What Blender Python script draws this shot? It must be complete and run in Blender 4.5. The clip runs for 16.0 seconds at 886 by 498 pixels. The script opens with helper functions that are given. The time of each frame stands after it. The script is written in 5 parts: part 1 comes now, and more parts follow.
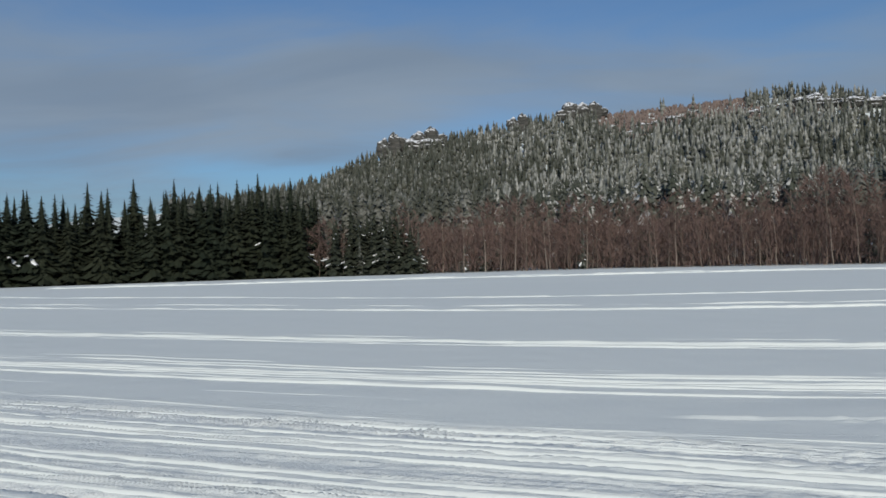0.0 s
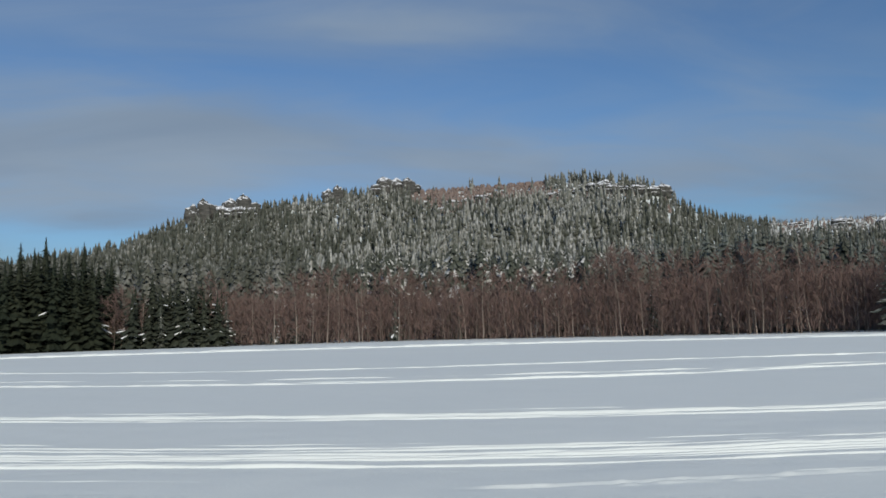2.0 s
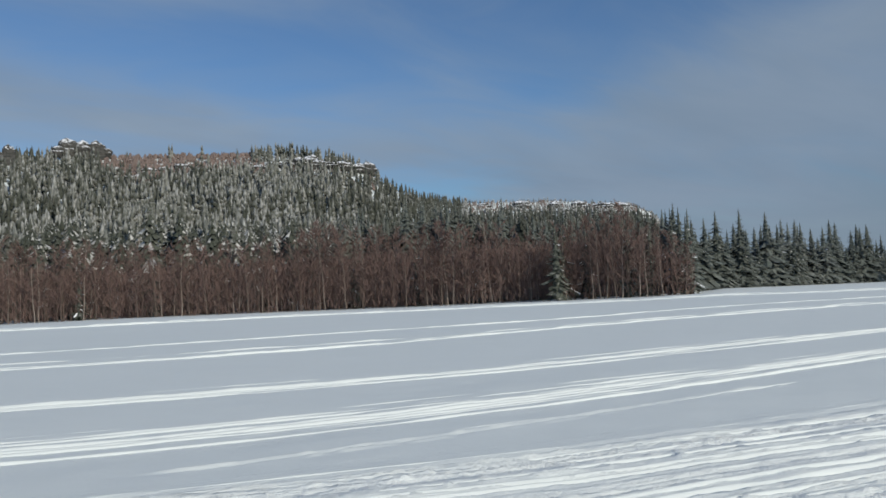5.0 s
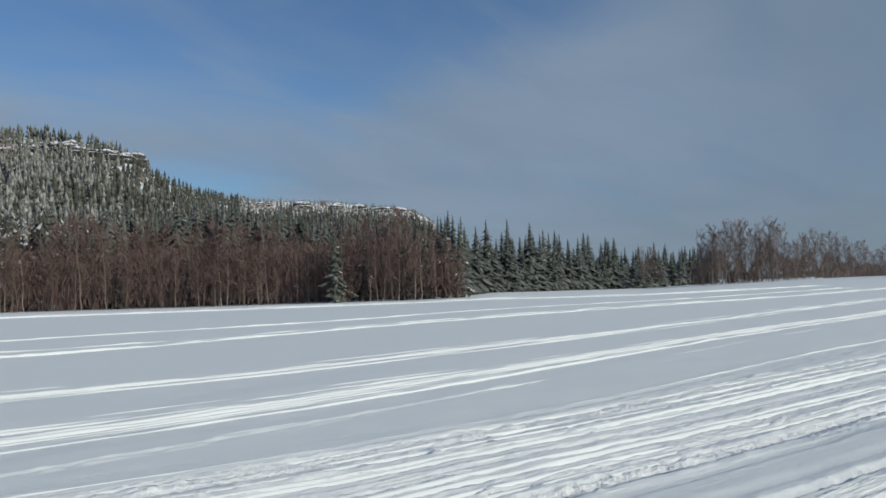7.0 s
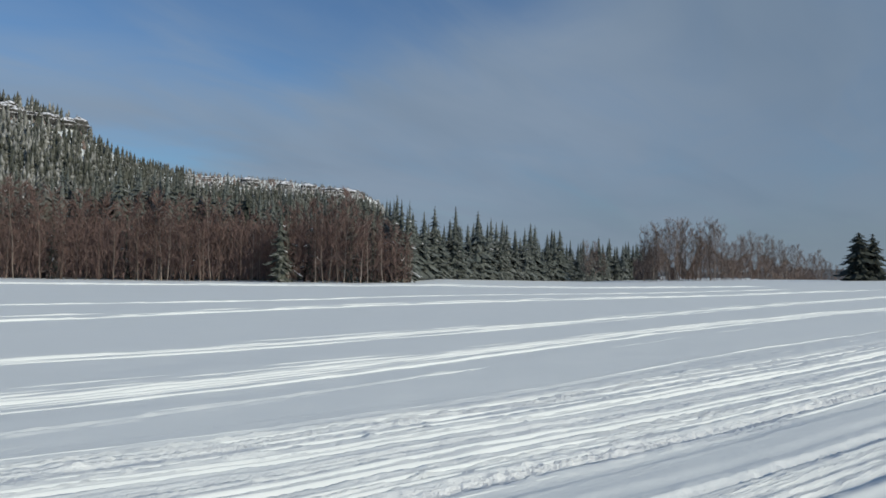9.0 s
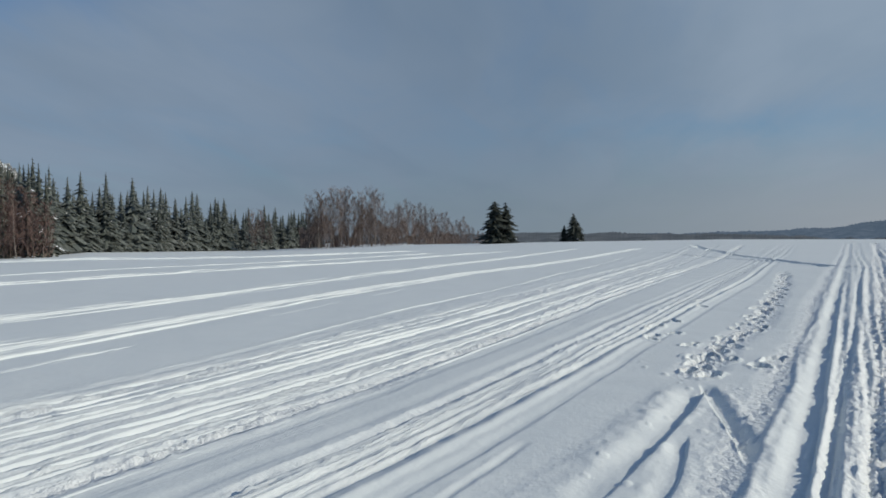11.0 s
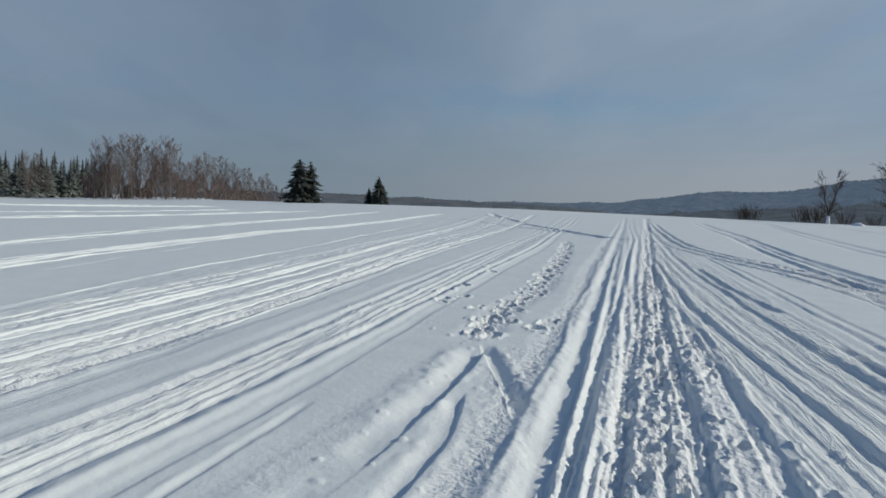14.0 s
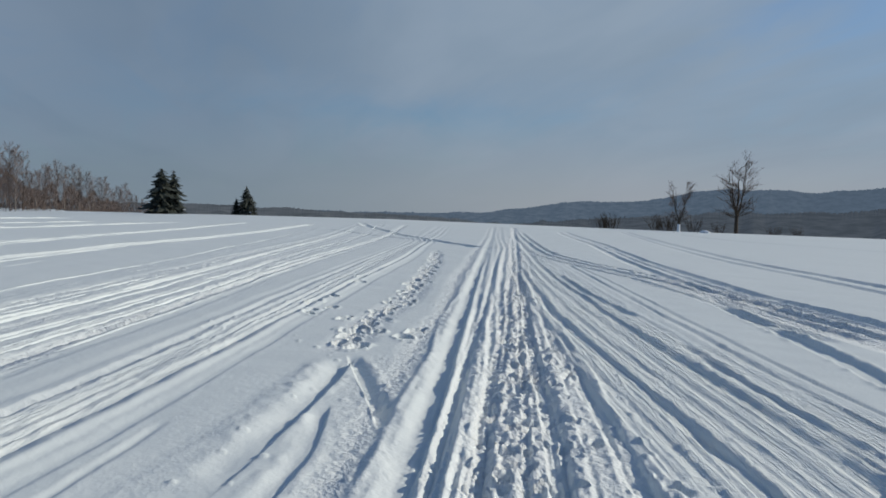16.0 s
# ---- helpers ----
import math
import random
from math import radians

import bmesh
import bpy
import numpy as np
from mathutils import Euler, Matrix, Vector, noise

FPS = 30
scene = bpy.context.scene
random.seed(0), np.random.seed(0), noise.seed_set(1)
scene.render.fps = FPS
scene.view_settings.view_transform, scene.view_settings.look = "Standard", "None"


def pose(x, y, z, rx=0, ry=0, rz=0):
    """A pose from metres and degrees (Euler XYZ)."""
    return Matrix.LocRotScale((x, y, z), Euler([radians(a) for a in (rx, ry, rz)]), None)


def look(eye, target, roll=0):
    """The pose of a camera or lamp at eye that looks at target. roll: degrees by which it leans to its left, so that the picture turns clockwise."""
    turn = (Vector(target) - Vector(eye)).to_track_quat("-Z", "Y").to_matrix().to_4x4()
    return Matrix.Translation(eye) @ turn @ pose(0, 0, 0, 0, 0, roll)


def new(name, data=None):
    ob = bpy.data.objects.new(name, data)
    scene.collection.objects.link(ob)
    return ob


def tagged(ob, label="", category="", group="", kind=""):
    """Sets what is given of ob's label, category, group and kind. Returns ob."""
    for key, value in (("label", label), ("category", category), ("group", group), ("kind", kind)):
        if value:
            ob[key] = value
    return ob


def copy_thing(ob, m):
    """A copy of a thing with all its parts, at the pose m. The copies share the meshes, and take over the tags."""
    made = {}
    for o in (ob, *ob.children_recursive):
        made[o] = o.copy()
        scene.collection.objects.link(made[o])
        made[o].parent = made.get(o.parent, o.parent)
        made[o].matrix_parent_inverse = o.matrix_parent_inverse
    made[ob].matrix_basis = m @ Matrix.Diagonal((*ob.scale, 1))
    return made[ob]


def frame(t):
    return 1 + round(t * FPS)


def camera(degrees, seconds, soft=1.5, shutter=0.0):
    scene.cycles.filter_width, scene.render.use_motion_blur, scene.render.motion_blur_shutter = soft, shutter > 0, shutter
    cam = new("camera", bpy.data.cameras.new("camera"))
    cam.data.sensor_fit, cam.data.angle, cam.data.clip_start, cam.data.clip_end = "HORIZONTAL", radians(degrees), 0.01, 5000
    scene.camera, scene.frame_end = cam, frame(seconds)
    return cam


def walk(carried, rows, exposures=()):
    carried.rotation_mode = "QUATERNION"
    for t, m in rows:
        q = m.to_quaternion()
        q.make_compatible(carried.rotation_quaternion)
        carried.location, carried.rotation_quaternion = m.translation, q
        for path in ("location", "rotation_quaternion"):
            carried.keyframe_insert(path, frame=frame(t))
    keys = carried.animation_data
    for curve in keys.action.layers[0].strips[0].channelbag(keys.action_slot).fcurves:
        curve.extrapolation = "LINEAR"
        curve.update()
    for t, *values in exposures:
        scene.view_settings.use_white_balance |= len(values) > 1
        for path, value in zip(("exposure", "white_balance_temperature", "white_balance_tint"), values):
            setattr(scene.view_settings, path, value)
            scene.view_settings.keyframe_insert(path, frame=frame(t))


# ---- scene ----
# A snow-covered field with ski and sled tracks, woods round it and a rocky, wooded table hill behind.
# The eye stands near the origin; azimuths are degrees from +y towards +x.
cam = camera(60.3, 16.0, soft=1.7)
PATH = [
    (0, -0.000, 0.450, 1.600, 91.51, 1.85, 0.02),
    (0.5, 0.040, 0.448, 1.600, 92.91, 0.67, -5.07),
    (1, 0.066, 0.445, 1.600, 95.06, 2.10, -8.43),
    (1.5, 0.091, 0.441, 1.600, 96.37, 2.59, -11.68),
    (2, 0.108, 0.437, 1.600, 96.44, 1.87, -13.93),
    (2.5, 0.132, 0.430, 1.600, 95.61, 2.46, -16.99),
    (3, 0.164, 0.419, 1.600, 95.27, 1.70, -21.31),
    (3.5, 0.193, 0.406, 1.600, 94.79, 1.29, -25.42),
    (4, 0.220, 0.393, 1.600, 94.41, 1.31, -29.24),
    (4.2, 0.230, 0.387, 1.600, 94.19, 1.68, -30.76),
    (6.5, 0.326, 0.310, 1.600, 93.18, 2.88, -46.47),
    (7, 0.356, 0.275, 1.600, 93.02, 2.12, -52.26),
    (7.5, 0.375, 0.249, 1.600, 93.12, 1.56, -56.33),
    (8, 0.367, 0.261, 1.600, 92.95, 1.34, -54.56),
    (8.2, 0.363, 0.265, 1.600, 92.36, 1.22, -53.85),
    (10.3, 0.421, 0.159, 1.600, 90.67, -2.09, -69.30),
    (10.5, 0.429, 0.135, 1.600, 90.40, -1.17, -72.56),
    (11, 0.444, 0.071, 1.600, 89.44, 0.82, -80.94),
    (11.5, 0.448, 0.040, 1.600, 88.67, -0.93, -84.93),
    (12, 0.447, 0.053, 1.600, 87.98, -1.97, -83.25),
    (12.5, 0.449, 0.032, 1.600, 87.33, -1.55, -85.91),
    (13, 0.450, 0.005, 1.600, 86.73, -1.81, -89.32),
    (13.5, 0.450, -0.020, 1.600, 86.53, -1.61, -92.54),
    (14, 0.448, -0.043, 1.600, 86.68, -1.93, -95.49),
    (14.5, 0.445, -0.064, 1.600, 86.72, -2.33, -98.18),
    (15, 0.443, -0.081, 1.600, 87.01, -1.93, -100.35),
    (15.5, 0.439, -0.097, 1.600, 87.25, -1.54, -102.43),
    (16, 0.435, -0.117, 1.600, 87.74, -1.67, -105.08),
]
walk(cam, [(r[0], pose(*r[1:])) for r in PATH], [(0, -0.12), (0.6, -0.12), (1.4, 0.0), (8, 0.0), (10.5, 0.03), (11.0, -0.06), (12.2, -0.09), (16, -0.06)])

# ---- sky and sun ----
SUN_AZ, SUN_EL = 178.0, 25.0
world = bpy.data.worlds.new("world")
scene.world = world
world.use_nodes = True


class Nodes:
    """Short hand for building a node tree."""

    def __init__(self, tree):
        self.tree = tree
        tree.nodes.clear()

    def add(self, kind, **props):
        node = self.tree.nodes.new(kind)
        for key, value in props.items():
            if key == "ins":
                for slot, v in value.items():
                    if isinstance(v, bpy.types.NodeSocket):
                        self.tree.links.new(v, node.inputs[slot])
                    else:
                        node.inputs[slot].default_value = v
            elif key == "sky":
                node.sky_type = value
            elif key == "dtype":
                node.data_type = value
        return node

    def math(self, op, a, b=0.5, clamp=False):
        node = self.tree.nodes.new("ShaderNodeMath")
        node.operation, node.use_clamp = op, clamp
        for i, v in enumerate((a, b)):
            if isinstance(v, bpy.types.NodeSocket):
                self.tree.links.new(v, node.inputs[i])
            else:
                node.inputs[i].default_value = v
        return node.outputs[0]

    def noise(self, vec, scale, detail=4.0, rough=0.55, distortion=0.0):
        node = self.tree.nodes.new("ShaderNodeTexNoise")
        if vec is not None:
            self.tree.links.new(vec, node.inputs["Vector"])
        node.inputs["Scale"].default_value = scale
        node.inputs["Detail"].default_value = detail
        node.inputs["Roughness"].default_value = rough
        node.inputs["Distortion"].default_value = distortion
        return node.outputs[0]

    def ramp(self, fac, stops):
        node = self.tree.nodes.new("ShaderNodeValToRGB")
        el = node.color_ramp.elements
        while len(el) < len(stops):
            el.new(0.5)
        for e, (p, c) in zip(el, stops):
            e.position, e.color = p, (*c, 1) if len(c) == 3 else c
        self.tree.links.new(fac, node.inputs[0])
        return node.outputs[0]

    def span(self, value, lo, hi, a=0.0, b=1.0):
        node = self.tree.nodes.new("ShaderNodeMapRange")
        node.interpolation_type = "SMOOTHSTEP"
        self.tree.links.new(value, node.inputs[0])
        for i, v in zip((1, 2, 3, 4), (lo, hi, a, b)):
            node.inputs[i].default_value = v
        return node.outputs[0]

    def mix(self, fac, a, b):
        node = self.tree.nodes.new("ShaderNodeMix")
        node.data_type = "RGBA"
        for slot, v in ((0, fac), (6, a), (7, b)):
            if isinstance(v, bpy.types.NodeSocket):
                self.tree.links.new(v, node.inputs[slot])
            else:
                node.inputs[slot].default_value = v if slot == 0 else (*v, 1)
        return node.outputs[2]

    def link(self, a, b):
        self.tree.links.new(a, b)


def sky_nodes():
    n = Nodes(world.node_tree)
    sky = n.tree.nodes.new("ShaderNodeTexSky")
    sky.sky_type = "NISHITA"
    sky.sun_disc = False
    sky.sun_elevation, sky.sun_rotation = radians(SUN_EL), radians(SUN_AZ)
    sky.air_density, sky.dust_density, sky.ozone_density = 1.0, 0.6, 1.6
    geo = n.tree.nodes.new("ShaderNodeTexCoord")
    sep = n.tree.nodes.new("ShaderNodeSeparateXYZ")
    n.link(geo.outputs["Generated"], sep.inputs[0])
    x, y, z = sep.outputs
    az = n.math("MULTIPLY", n.math("ARCTAN2", x, y), 57.2958)
    el = n.math("MULTIPLY", n.math("ARCSINE", z), 57.2958)
    # thin cloud sheets, drawn out by perspective towards the horizon
    lift = n.math("ADD", n.math("MAXIMUM", z, 0.0), 0.16)
    com = n.tree.nodes.new("ShaderNodeCombineXYZ")
    n.link(n.math("DIVIDE", x, lift), com.inputs[0])
    n.link(n.math("DIVIDE", y, lift), com.inputs[1])
    com.inputs[2].default_value = 3.7
    turn = n.tree.nodes.new("ShaderNodeMapping")
    n.link(com.outputs[0], turn.inputs[0])
    turn.inputs["Rotation"].default_value = (0, 0, radians(20))
    turn.inputs["Scale"].default_value = (0.45, 1.0, 1.0)
    big = n.noise(turn.outputs[0], 0.9, 5.0, 0.5, 0.35)
    fine = n.noise(turn.outputs[0], 2.8, 7.0, 0.58, 1.0)
    warp = n.math("SUBTRACT", n.noise(turn.outputs[0], 2.0, 4.0, 0.55), 0.5)
    lean = n.math("SUBTRACT", n.noise(turn.outputs[0], 1.6, 4.0, 0.55, 0.5), 0.5)
    wa, we = n.math("ADD", az, n.math("MULTIPLY", warp, 16.0)), n.math("ADD", el, n.math("MULTIPLY", lean, 5.0))

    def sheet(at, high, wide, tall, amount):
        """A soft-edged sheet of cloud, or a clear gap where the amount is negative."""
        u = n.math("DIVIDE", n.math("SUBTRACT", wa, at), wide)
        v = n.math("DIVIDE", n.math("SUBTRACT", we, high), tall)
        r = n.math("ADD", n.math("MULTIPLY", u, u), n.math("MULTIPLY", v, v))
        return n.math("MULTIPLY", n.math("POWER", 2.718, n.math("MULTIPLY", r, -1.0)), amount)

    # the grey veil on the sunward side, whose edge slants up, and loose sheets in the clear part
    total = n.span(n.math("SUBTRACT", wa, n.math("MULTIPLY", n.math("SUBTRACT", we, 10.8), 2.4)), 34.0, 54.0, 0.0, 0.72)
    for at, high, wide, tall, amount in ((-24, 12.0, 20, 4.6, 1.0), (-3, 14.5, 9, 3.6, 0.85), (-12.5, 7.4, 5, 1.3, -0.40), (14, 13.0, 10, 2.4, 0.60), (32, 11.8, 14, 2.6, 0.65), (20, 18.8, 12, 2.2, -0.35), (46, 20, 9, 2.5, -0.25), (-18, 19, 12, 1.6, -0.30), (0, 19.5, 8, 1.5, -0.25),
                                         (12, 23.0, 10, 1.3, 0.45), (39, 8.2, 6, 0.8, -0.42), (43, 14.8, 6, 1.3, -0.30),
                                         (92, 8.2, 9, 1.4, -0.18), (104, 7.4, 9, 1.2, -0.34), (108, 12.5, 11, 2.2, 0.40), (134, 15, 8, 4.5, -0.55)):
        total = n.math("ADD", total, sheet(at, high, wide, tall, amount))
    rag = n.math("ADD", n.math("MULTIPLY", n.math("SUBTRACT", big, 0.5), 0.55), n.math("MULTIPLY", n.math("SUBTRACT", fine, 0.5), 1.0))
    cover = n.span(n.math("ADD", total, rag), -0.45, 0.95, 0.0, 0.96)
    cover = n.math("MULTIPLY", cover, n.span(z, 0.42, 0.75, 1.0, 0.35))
    shade = n.noise(turn.outputs[0], 1.7, 4.0, 0.5, 0.4)
    pale = n.mix(n.span(shade, 0.3, 0.7), (2.32, 3.08, 4.12), (3.00, 3.78, 4.75))
    grey = n.mix(n.span(shade, 0.3, 0.7), (2.20, 2.96, 3.98), (2.60, 3.36, 4.40))
    cloud = n.mix(n.span(az, 5.0, 60.0), pale, grey)
    dull = n.mix(1.0, cloud, (0.80, 0.84, 0.87))
    dull.node.blend_type = "MULTIPLY"
    bright = n.mix(1.0, cloud, (1.22, 1.20, 1.15))
    bright.node.blend_type = "MULTIPLY"
    cloud = n.mix(n.span(az, 60.0, 82.0), cloud, n.mix(n.span(az, 82.0, 112.0), dull, bright))
    deep = n.mix(1.0, sky.outputs[0], n.mix(n.span(el, 3.0, 15.0), (0.50, 0.68, 0.86), (0.60, 0.80, 1.01)))
    deep.node.blend_type = "MULTIPLY"
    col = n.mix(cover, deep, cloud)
    # haze along the horizon, warmer and thicker on the sunward side
    thick = n.math("MULTIPLY", n.span(el, 0.0, 8.0, 0.85, 0.0), n.span(az, 55.0, 100.0, 0.45, 1.0))
    col = n.mix(thick, col, n.mix(n.span(az, 84.0, 124.0), (2.32, 2.94, 3.45), (3.85, 4.12, 4.50)))
    bg = n.tree.nodes.new("ShaderNodeBackground")
    n.link(col, bg.inputs[0])
    bg.inputs[1].default_value = 0.09
    out = n.tree.nodes.new("ShaderNodeOutputWorld")
    n.link(bg.outputs[0], out.inputs[0])


sky_nodes()
sun_dir = Vector((math.sin(radians(SUN_AZ)) * math.cos(radians(SUN_EL)),
                  math.cos(radians(SUN_AZ)) * math.cos(radians(SUN_EL)), math.sin(radians(SUN_EL))))
sun_data = bpy.data.lights.new("sun", "SUN")
sun_data.energy, sun_data.angle, sun_data.color = 2.95, radians(0.6), (1.0, 0.93, 0.80)
sun = new("sun", sun_data)
sun.matrix_world = look(sun_dir * 100, (0, 0, 0))


# ---- materials ----
def surface(name, build, rough=0.8, spec=0.3):
    mat = bpy.data.materials.new(name)
    mat.use_nodes = True
    n = Nodes(mat.node_tree)
    bsdf = n.tree.nodes.new("ShaderNodeBsdfPrincipled")
    bsdf.inputs["Roughness"].default_value = rough
    bsdf.inputs["Specular IOR Level"].default_value = spec
    out = n.tree.nodes.new("ShaderNodeOutputMaterial")
    n.link(bsdf.outputs[0], out.inputs[0])
    build(n, bsdf)
    return mat


def place(n):
    return n.tree.nodes.new("ShaderNodeTexCoord").outputs["Object"]


def world_place(n):
    return n.tree.nodes.new("ShaderNodeNewGeometry").outputs["Position"]


def up_face(n):
    geo = n.tree.nodes.new("ShaderNodeNewGeometry")
    sep = n.tree.nodes.new("ShaderNodeSeparateXYZ")
    n.link(geo.outputs["Normal"], sep.inputs[0])
    return sep.outputs[2]


def bump(n, bsdf, height, strength, distance):
    b = n.tree.nodes.new("ShaderNodeBump")
    b.inputs["Strength"].default_value, b.inputs["Distance"].default_value = strength, distance
    n.link(height, b.inputs["Height"])
    n.link(b.outputs[0], bsdf.inputs["Normal"])


def snow_field(n, b):
    p = world_place(n)
    wide = n.noise(p, 0.06, 4.0)
    grain = n.noise(p, 11.0, 6.0, 0.65)
    crust = n.noise(p, 1.3, 5.0, 0.6)
    worn = n.tree.nodes.new("ShaderNodeAttribute")
    worn.attribute_name = "churned"
    worn = worn.outputs["Fac"]
    lined = n.tree.nodes.new("ShaderNodeAttribute")
    lined.attribute_name = "streaked"
    lined = lined.outputs["Fac"]
    tone = n.mix(wide, (0.735, 0.79, 0.778), (0.815, 0.855, 0.838))
    tone = n.mix(n.span(crust, 0.35, 0.75), tone, (0.785, 0.83, 0.815))
    tone = n.mix(n.math("MULTIPLY", worn, 0.35), tone, (0.90, 0.90, 0.89))
    n.link(tone, b.inputs["Base Color"])
    # runner and ski lines run along the tracks
    along = n.tree.nodes.new("ShaderNodeMapping")
    n.link(p, along.inputs[0])
    along.vector_type = "TEXTURE"
    along.inputs["Rotation"].default_value = (0, 0, radians(-17.0))
    along.inputs["Scale"].default_value = (16.0, 1.0, 3.0)
    fine = n.noise(along.outputs[0], 9.0, 5.0, 0.65, 0.15)
    thin = n.noise(along.outputs[0], 22.0, 3.0, 0.6, 0.1)
    lines = n.math("ADD", n.math("MULTIPLY", n.math("ABSOLUTE", n.math("SUBTRACT", fine, 0.5)), 2.4), n.math("MULTIPLY", thin, 0.5))
    clods = n.math("ADD", n.math("MULTIPLY", n.noise(p, 7.0, 2.0, 0.5), 1.5), n.math("MULTIPLY", n.noise(p, 21.0, 3.0, 0.6), 1.0))
    small = n.math("ADD", n.math("MULTIPLY", grain, 0.20), n.math("MULTIPLY", crust, 0.30))
    relief = n.math("ADD", n.math("MULTIPLY", lines, n.math("MULTIPLY", lined, 1.15)), n.math("MULTIPLY", clods, n.math("MULTIPLY", worn, 1.1)))
    bump(n, b, n.math("ADD", small, relief), 0.9, 0.035)


def snow_cap(n, b):
    p = place(n)
    n.link(n.mix(n.noise(p, 1.5), (0.78, 0.81, 0.85), (0.88, 0.89, 0.90)), b.inputs["Base Color"])
    bump(n, b, n.noise(p, 6.0), 0.3, 0.05)


def needles(dark, light, lo, hi, amount, grain=0.9, flat=0.15, boughs=0.0):
    """Spruce foliage with snow lying on what faces up. lo, hi: the range of noise that lets the snow lie; boughs: the share of single boughs that carry more."""
    def build(n, b):
        p = world_place(n)
        each = n.tree.nodes.new("ShaderNodeNewGeometry").outputs["Random Per Island"]
        own = n.tree.nodes.new("ShaderNodeObjectInfo").outputs["Random"]
        tree = n.tree.nodes.new("ShaderNodeAttribute")
        tree.attribute_name = "tree"
        tree = tree.outputs["Fac"]
        tone = n.mix(n.math("ADD", n.math("MULTIPLY", each, 0.5), n.math("MULTIPLY", tree, 0.5)), dark, light)
        tone = n.mix(n.math("MULTIPLY", own, 0.4), tone, (0.035, 0.038, 0.022))
        patch = n.math("ADD", n.noise(p, grain, 4.0, 0.65), n.math("MULTIPLY", n.noise(p, 0.012, 2.0), 0.35))
        patch = n.math("ADD", patch, n.math("MULTIPLY", n.math("SUBTRACT", tree, 0.5), 0.22))
        if boughs:
            patch = n.math("ADD", patch, n.span(each, 1.0 - boughs, 1.1 - boughs, 0.0, 0.35))
        lie = n.math("MULTIPLY", n.span(patch, lo, hi), n.span(up_face(n), flat, flat + 0.5))
        lie = n.math("MULTIPLY", lie, amount, True)
        n.link(n.mix(lie, tone, (0.78, 0.78, 0.76)), b.inputs["Base Color"])
    return build


def bark_brown(n, b):
    p = place(n)
    n.link(n.mix(n.noise(p, 3.0, 5.0), (0.035, 0.028, 0.022), (0.11, 0.085, 0.065)), b.inputs["Base Color"])
    bump(n, b, n.noise(p, 14.0), 0.5, 0.02)


def bark_birch(n, b):
    p = place(n)
    stretch = n.tree.nodes.new("ShaderNodeMapping")
    n.link(p, stretch.inputs[0])
    stretch.inputs["Scale"].default_value = (1.2, 1.2, 4.0)
    marks = n.span(n.noise(stretch.outputs[0], 1.6, 5.0, 0.7), 0.52, 0.66)
    own = n.tree.nodes.new("ShaderNodeObjectInfo").outputs["Random"]
    pale = n.mix(n.math("POWER", own, 2.6), (0.11, 0.085, 0.07), (0.36, 0.31, 0.265))
    n.link(n.mix(marks, pale, (0.10, 0.075, 0.06)), b.inputs["Base Color"])


def twigs(a, c):
    def build(n, b):
        own = n.tree.nodes.new("ShaderNodeObjectInfo").outputs["Random"]
        each = n.tree.nodes.new("ShaderNodeNewGeometry").outputs["Random Per Island"]
        n.link(n.mix(n.math("MULTIPLY", n.math("ADD", own, each), 0.5), a, c), b.inputs["Base Color"])
    return build


def sandstone(n, b):
    p = world_place(n)
    bed = n.tree.nodes.new("ShaderNodeMapping")
    n.link(p, bed.inputs[0])
    bed.inputs["Scale"].default_value = (0.12, 0.12, 0.7)
    band = n.noise(bed.outputs[0], 1.0, 6.0, 0.65)
    tone = n.mix(n.span(band, 0.3, 0.7), (0.042, 0.043, 0.041), (0.12, 0.117, 0.108))
    lie = n.math("MULTIPLY", n.span(up_face(n), 0.48, 0.72), n.span(n.noise(p, 0.35, 4.0), 0.36, 0.50))
    n.link(n.mix(lie, tone, (0.80, 0.82, 0.85)), b.inputs["Base Color"])
    bump(n, b, band, 0.8, 0.6)


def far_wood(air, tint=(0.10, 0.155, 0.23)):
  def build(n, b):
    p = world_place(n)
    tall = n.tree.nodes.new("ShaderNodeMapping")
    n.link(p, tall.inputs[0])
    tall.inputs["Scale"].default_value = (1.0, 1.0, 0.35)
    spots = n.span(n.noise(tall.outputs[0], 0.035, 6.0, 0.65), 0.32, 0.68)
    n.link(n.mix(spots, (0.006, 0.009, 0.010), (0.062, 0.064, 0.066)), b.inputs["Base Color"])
    # haze of the air before the ridge, put in as an even bluish glow
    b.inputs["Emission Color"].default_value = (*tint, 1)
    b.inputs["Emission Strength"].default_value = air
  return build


SNOW = surface("field_snow", snow_field, 0.65, 0.25)
CAP = surface("snow_cap", snow_cap, 0.7, 0.2)
NEEDLES = surface("spruce_needles", needles((0.011, 0.017, 0.011), (0.034, 0.043, 0.027), 0.80, 1.0, 0.6), 0.75, 0.2)
# lone spruces: base lightened to stand in for haze, snow on top faces
NEEDLES_SNOW_HAZE = surface("snowy_needles", needles((0.050, 0.060, 0.055), (0.095, 0.105, 0.092), 0.60, 1.0, 0.45), 0.75, 0.2)
NEEDLES_MID = surface("green_needles", needles((0.028, 0.035, 0.026), (0.066, 0.074, 0.054), 0.66, 1.05, 0.5), 0.75, 0.2)
NEEDLES_HILL = surface("hill_needles", needles((0.050, 0.058, 0.047), (0.094, 0.098, 0.079), 0.56, 1.15, 0.42, 0.35, -0.1), 0.8, 0.15)
NEEDLES_PALE = surface("greyish_needles", needles((0.070, 0.082, 0.070), (0.140, 0.148, 0.125), 0.50, 0.98, 0.60, 1.6, -0.1), 0.75, 0.15)
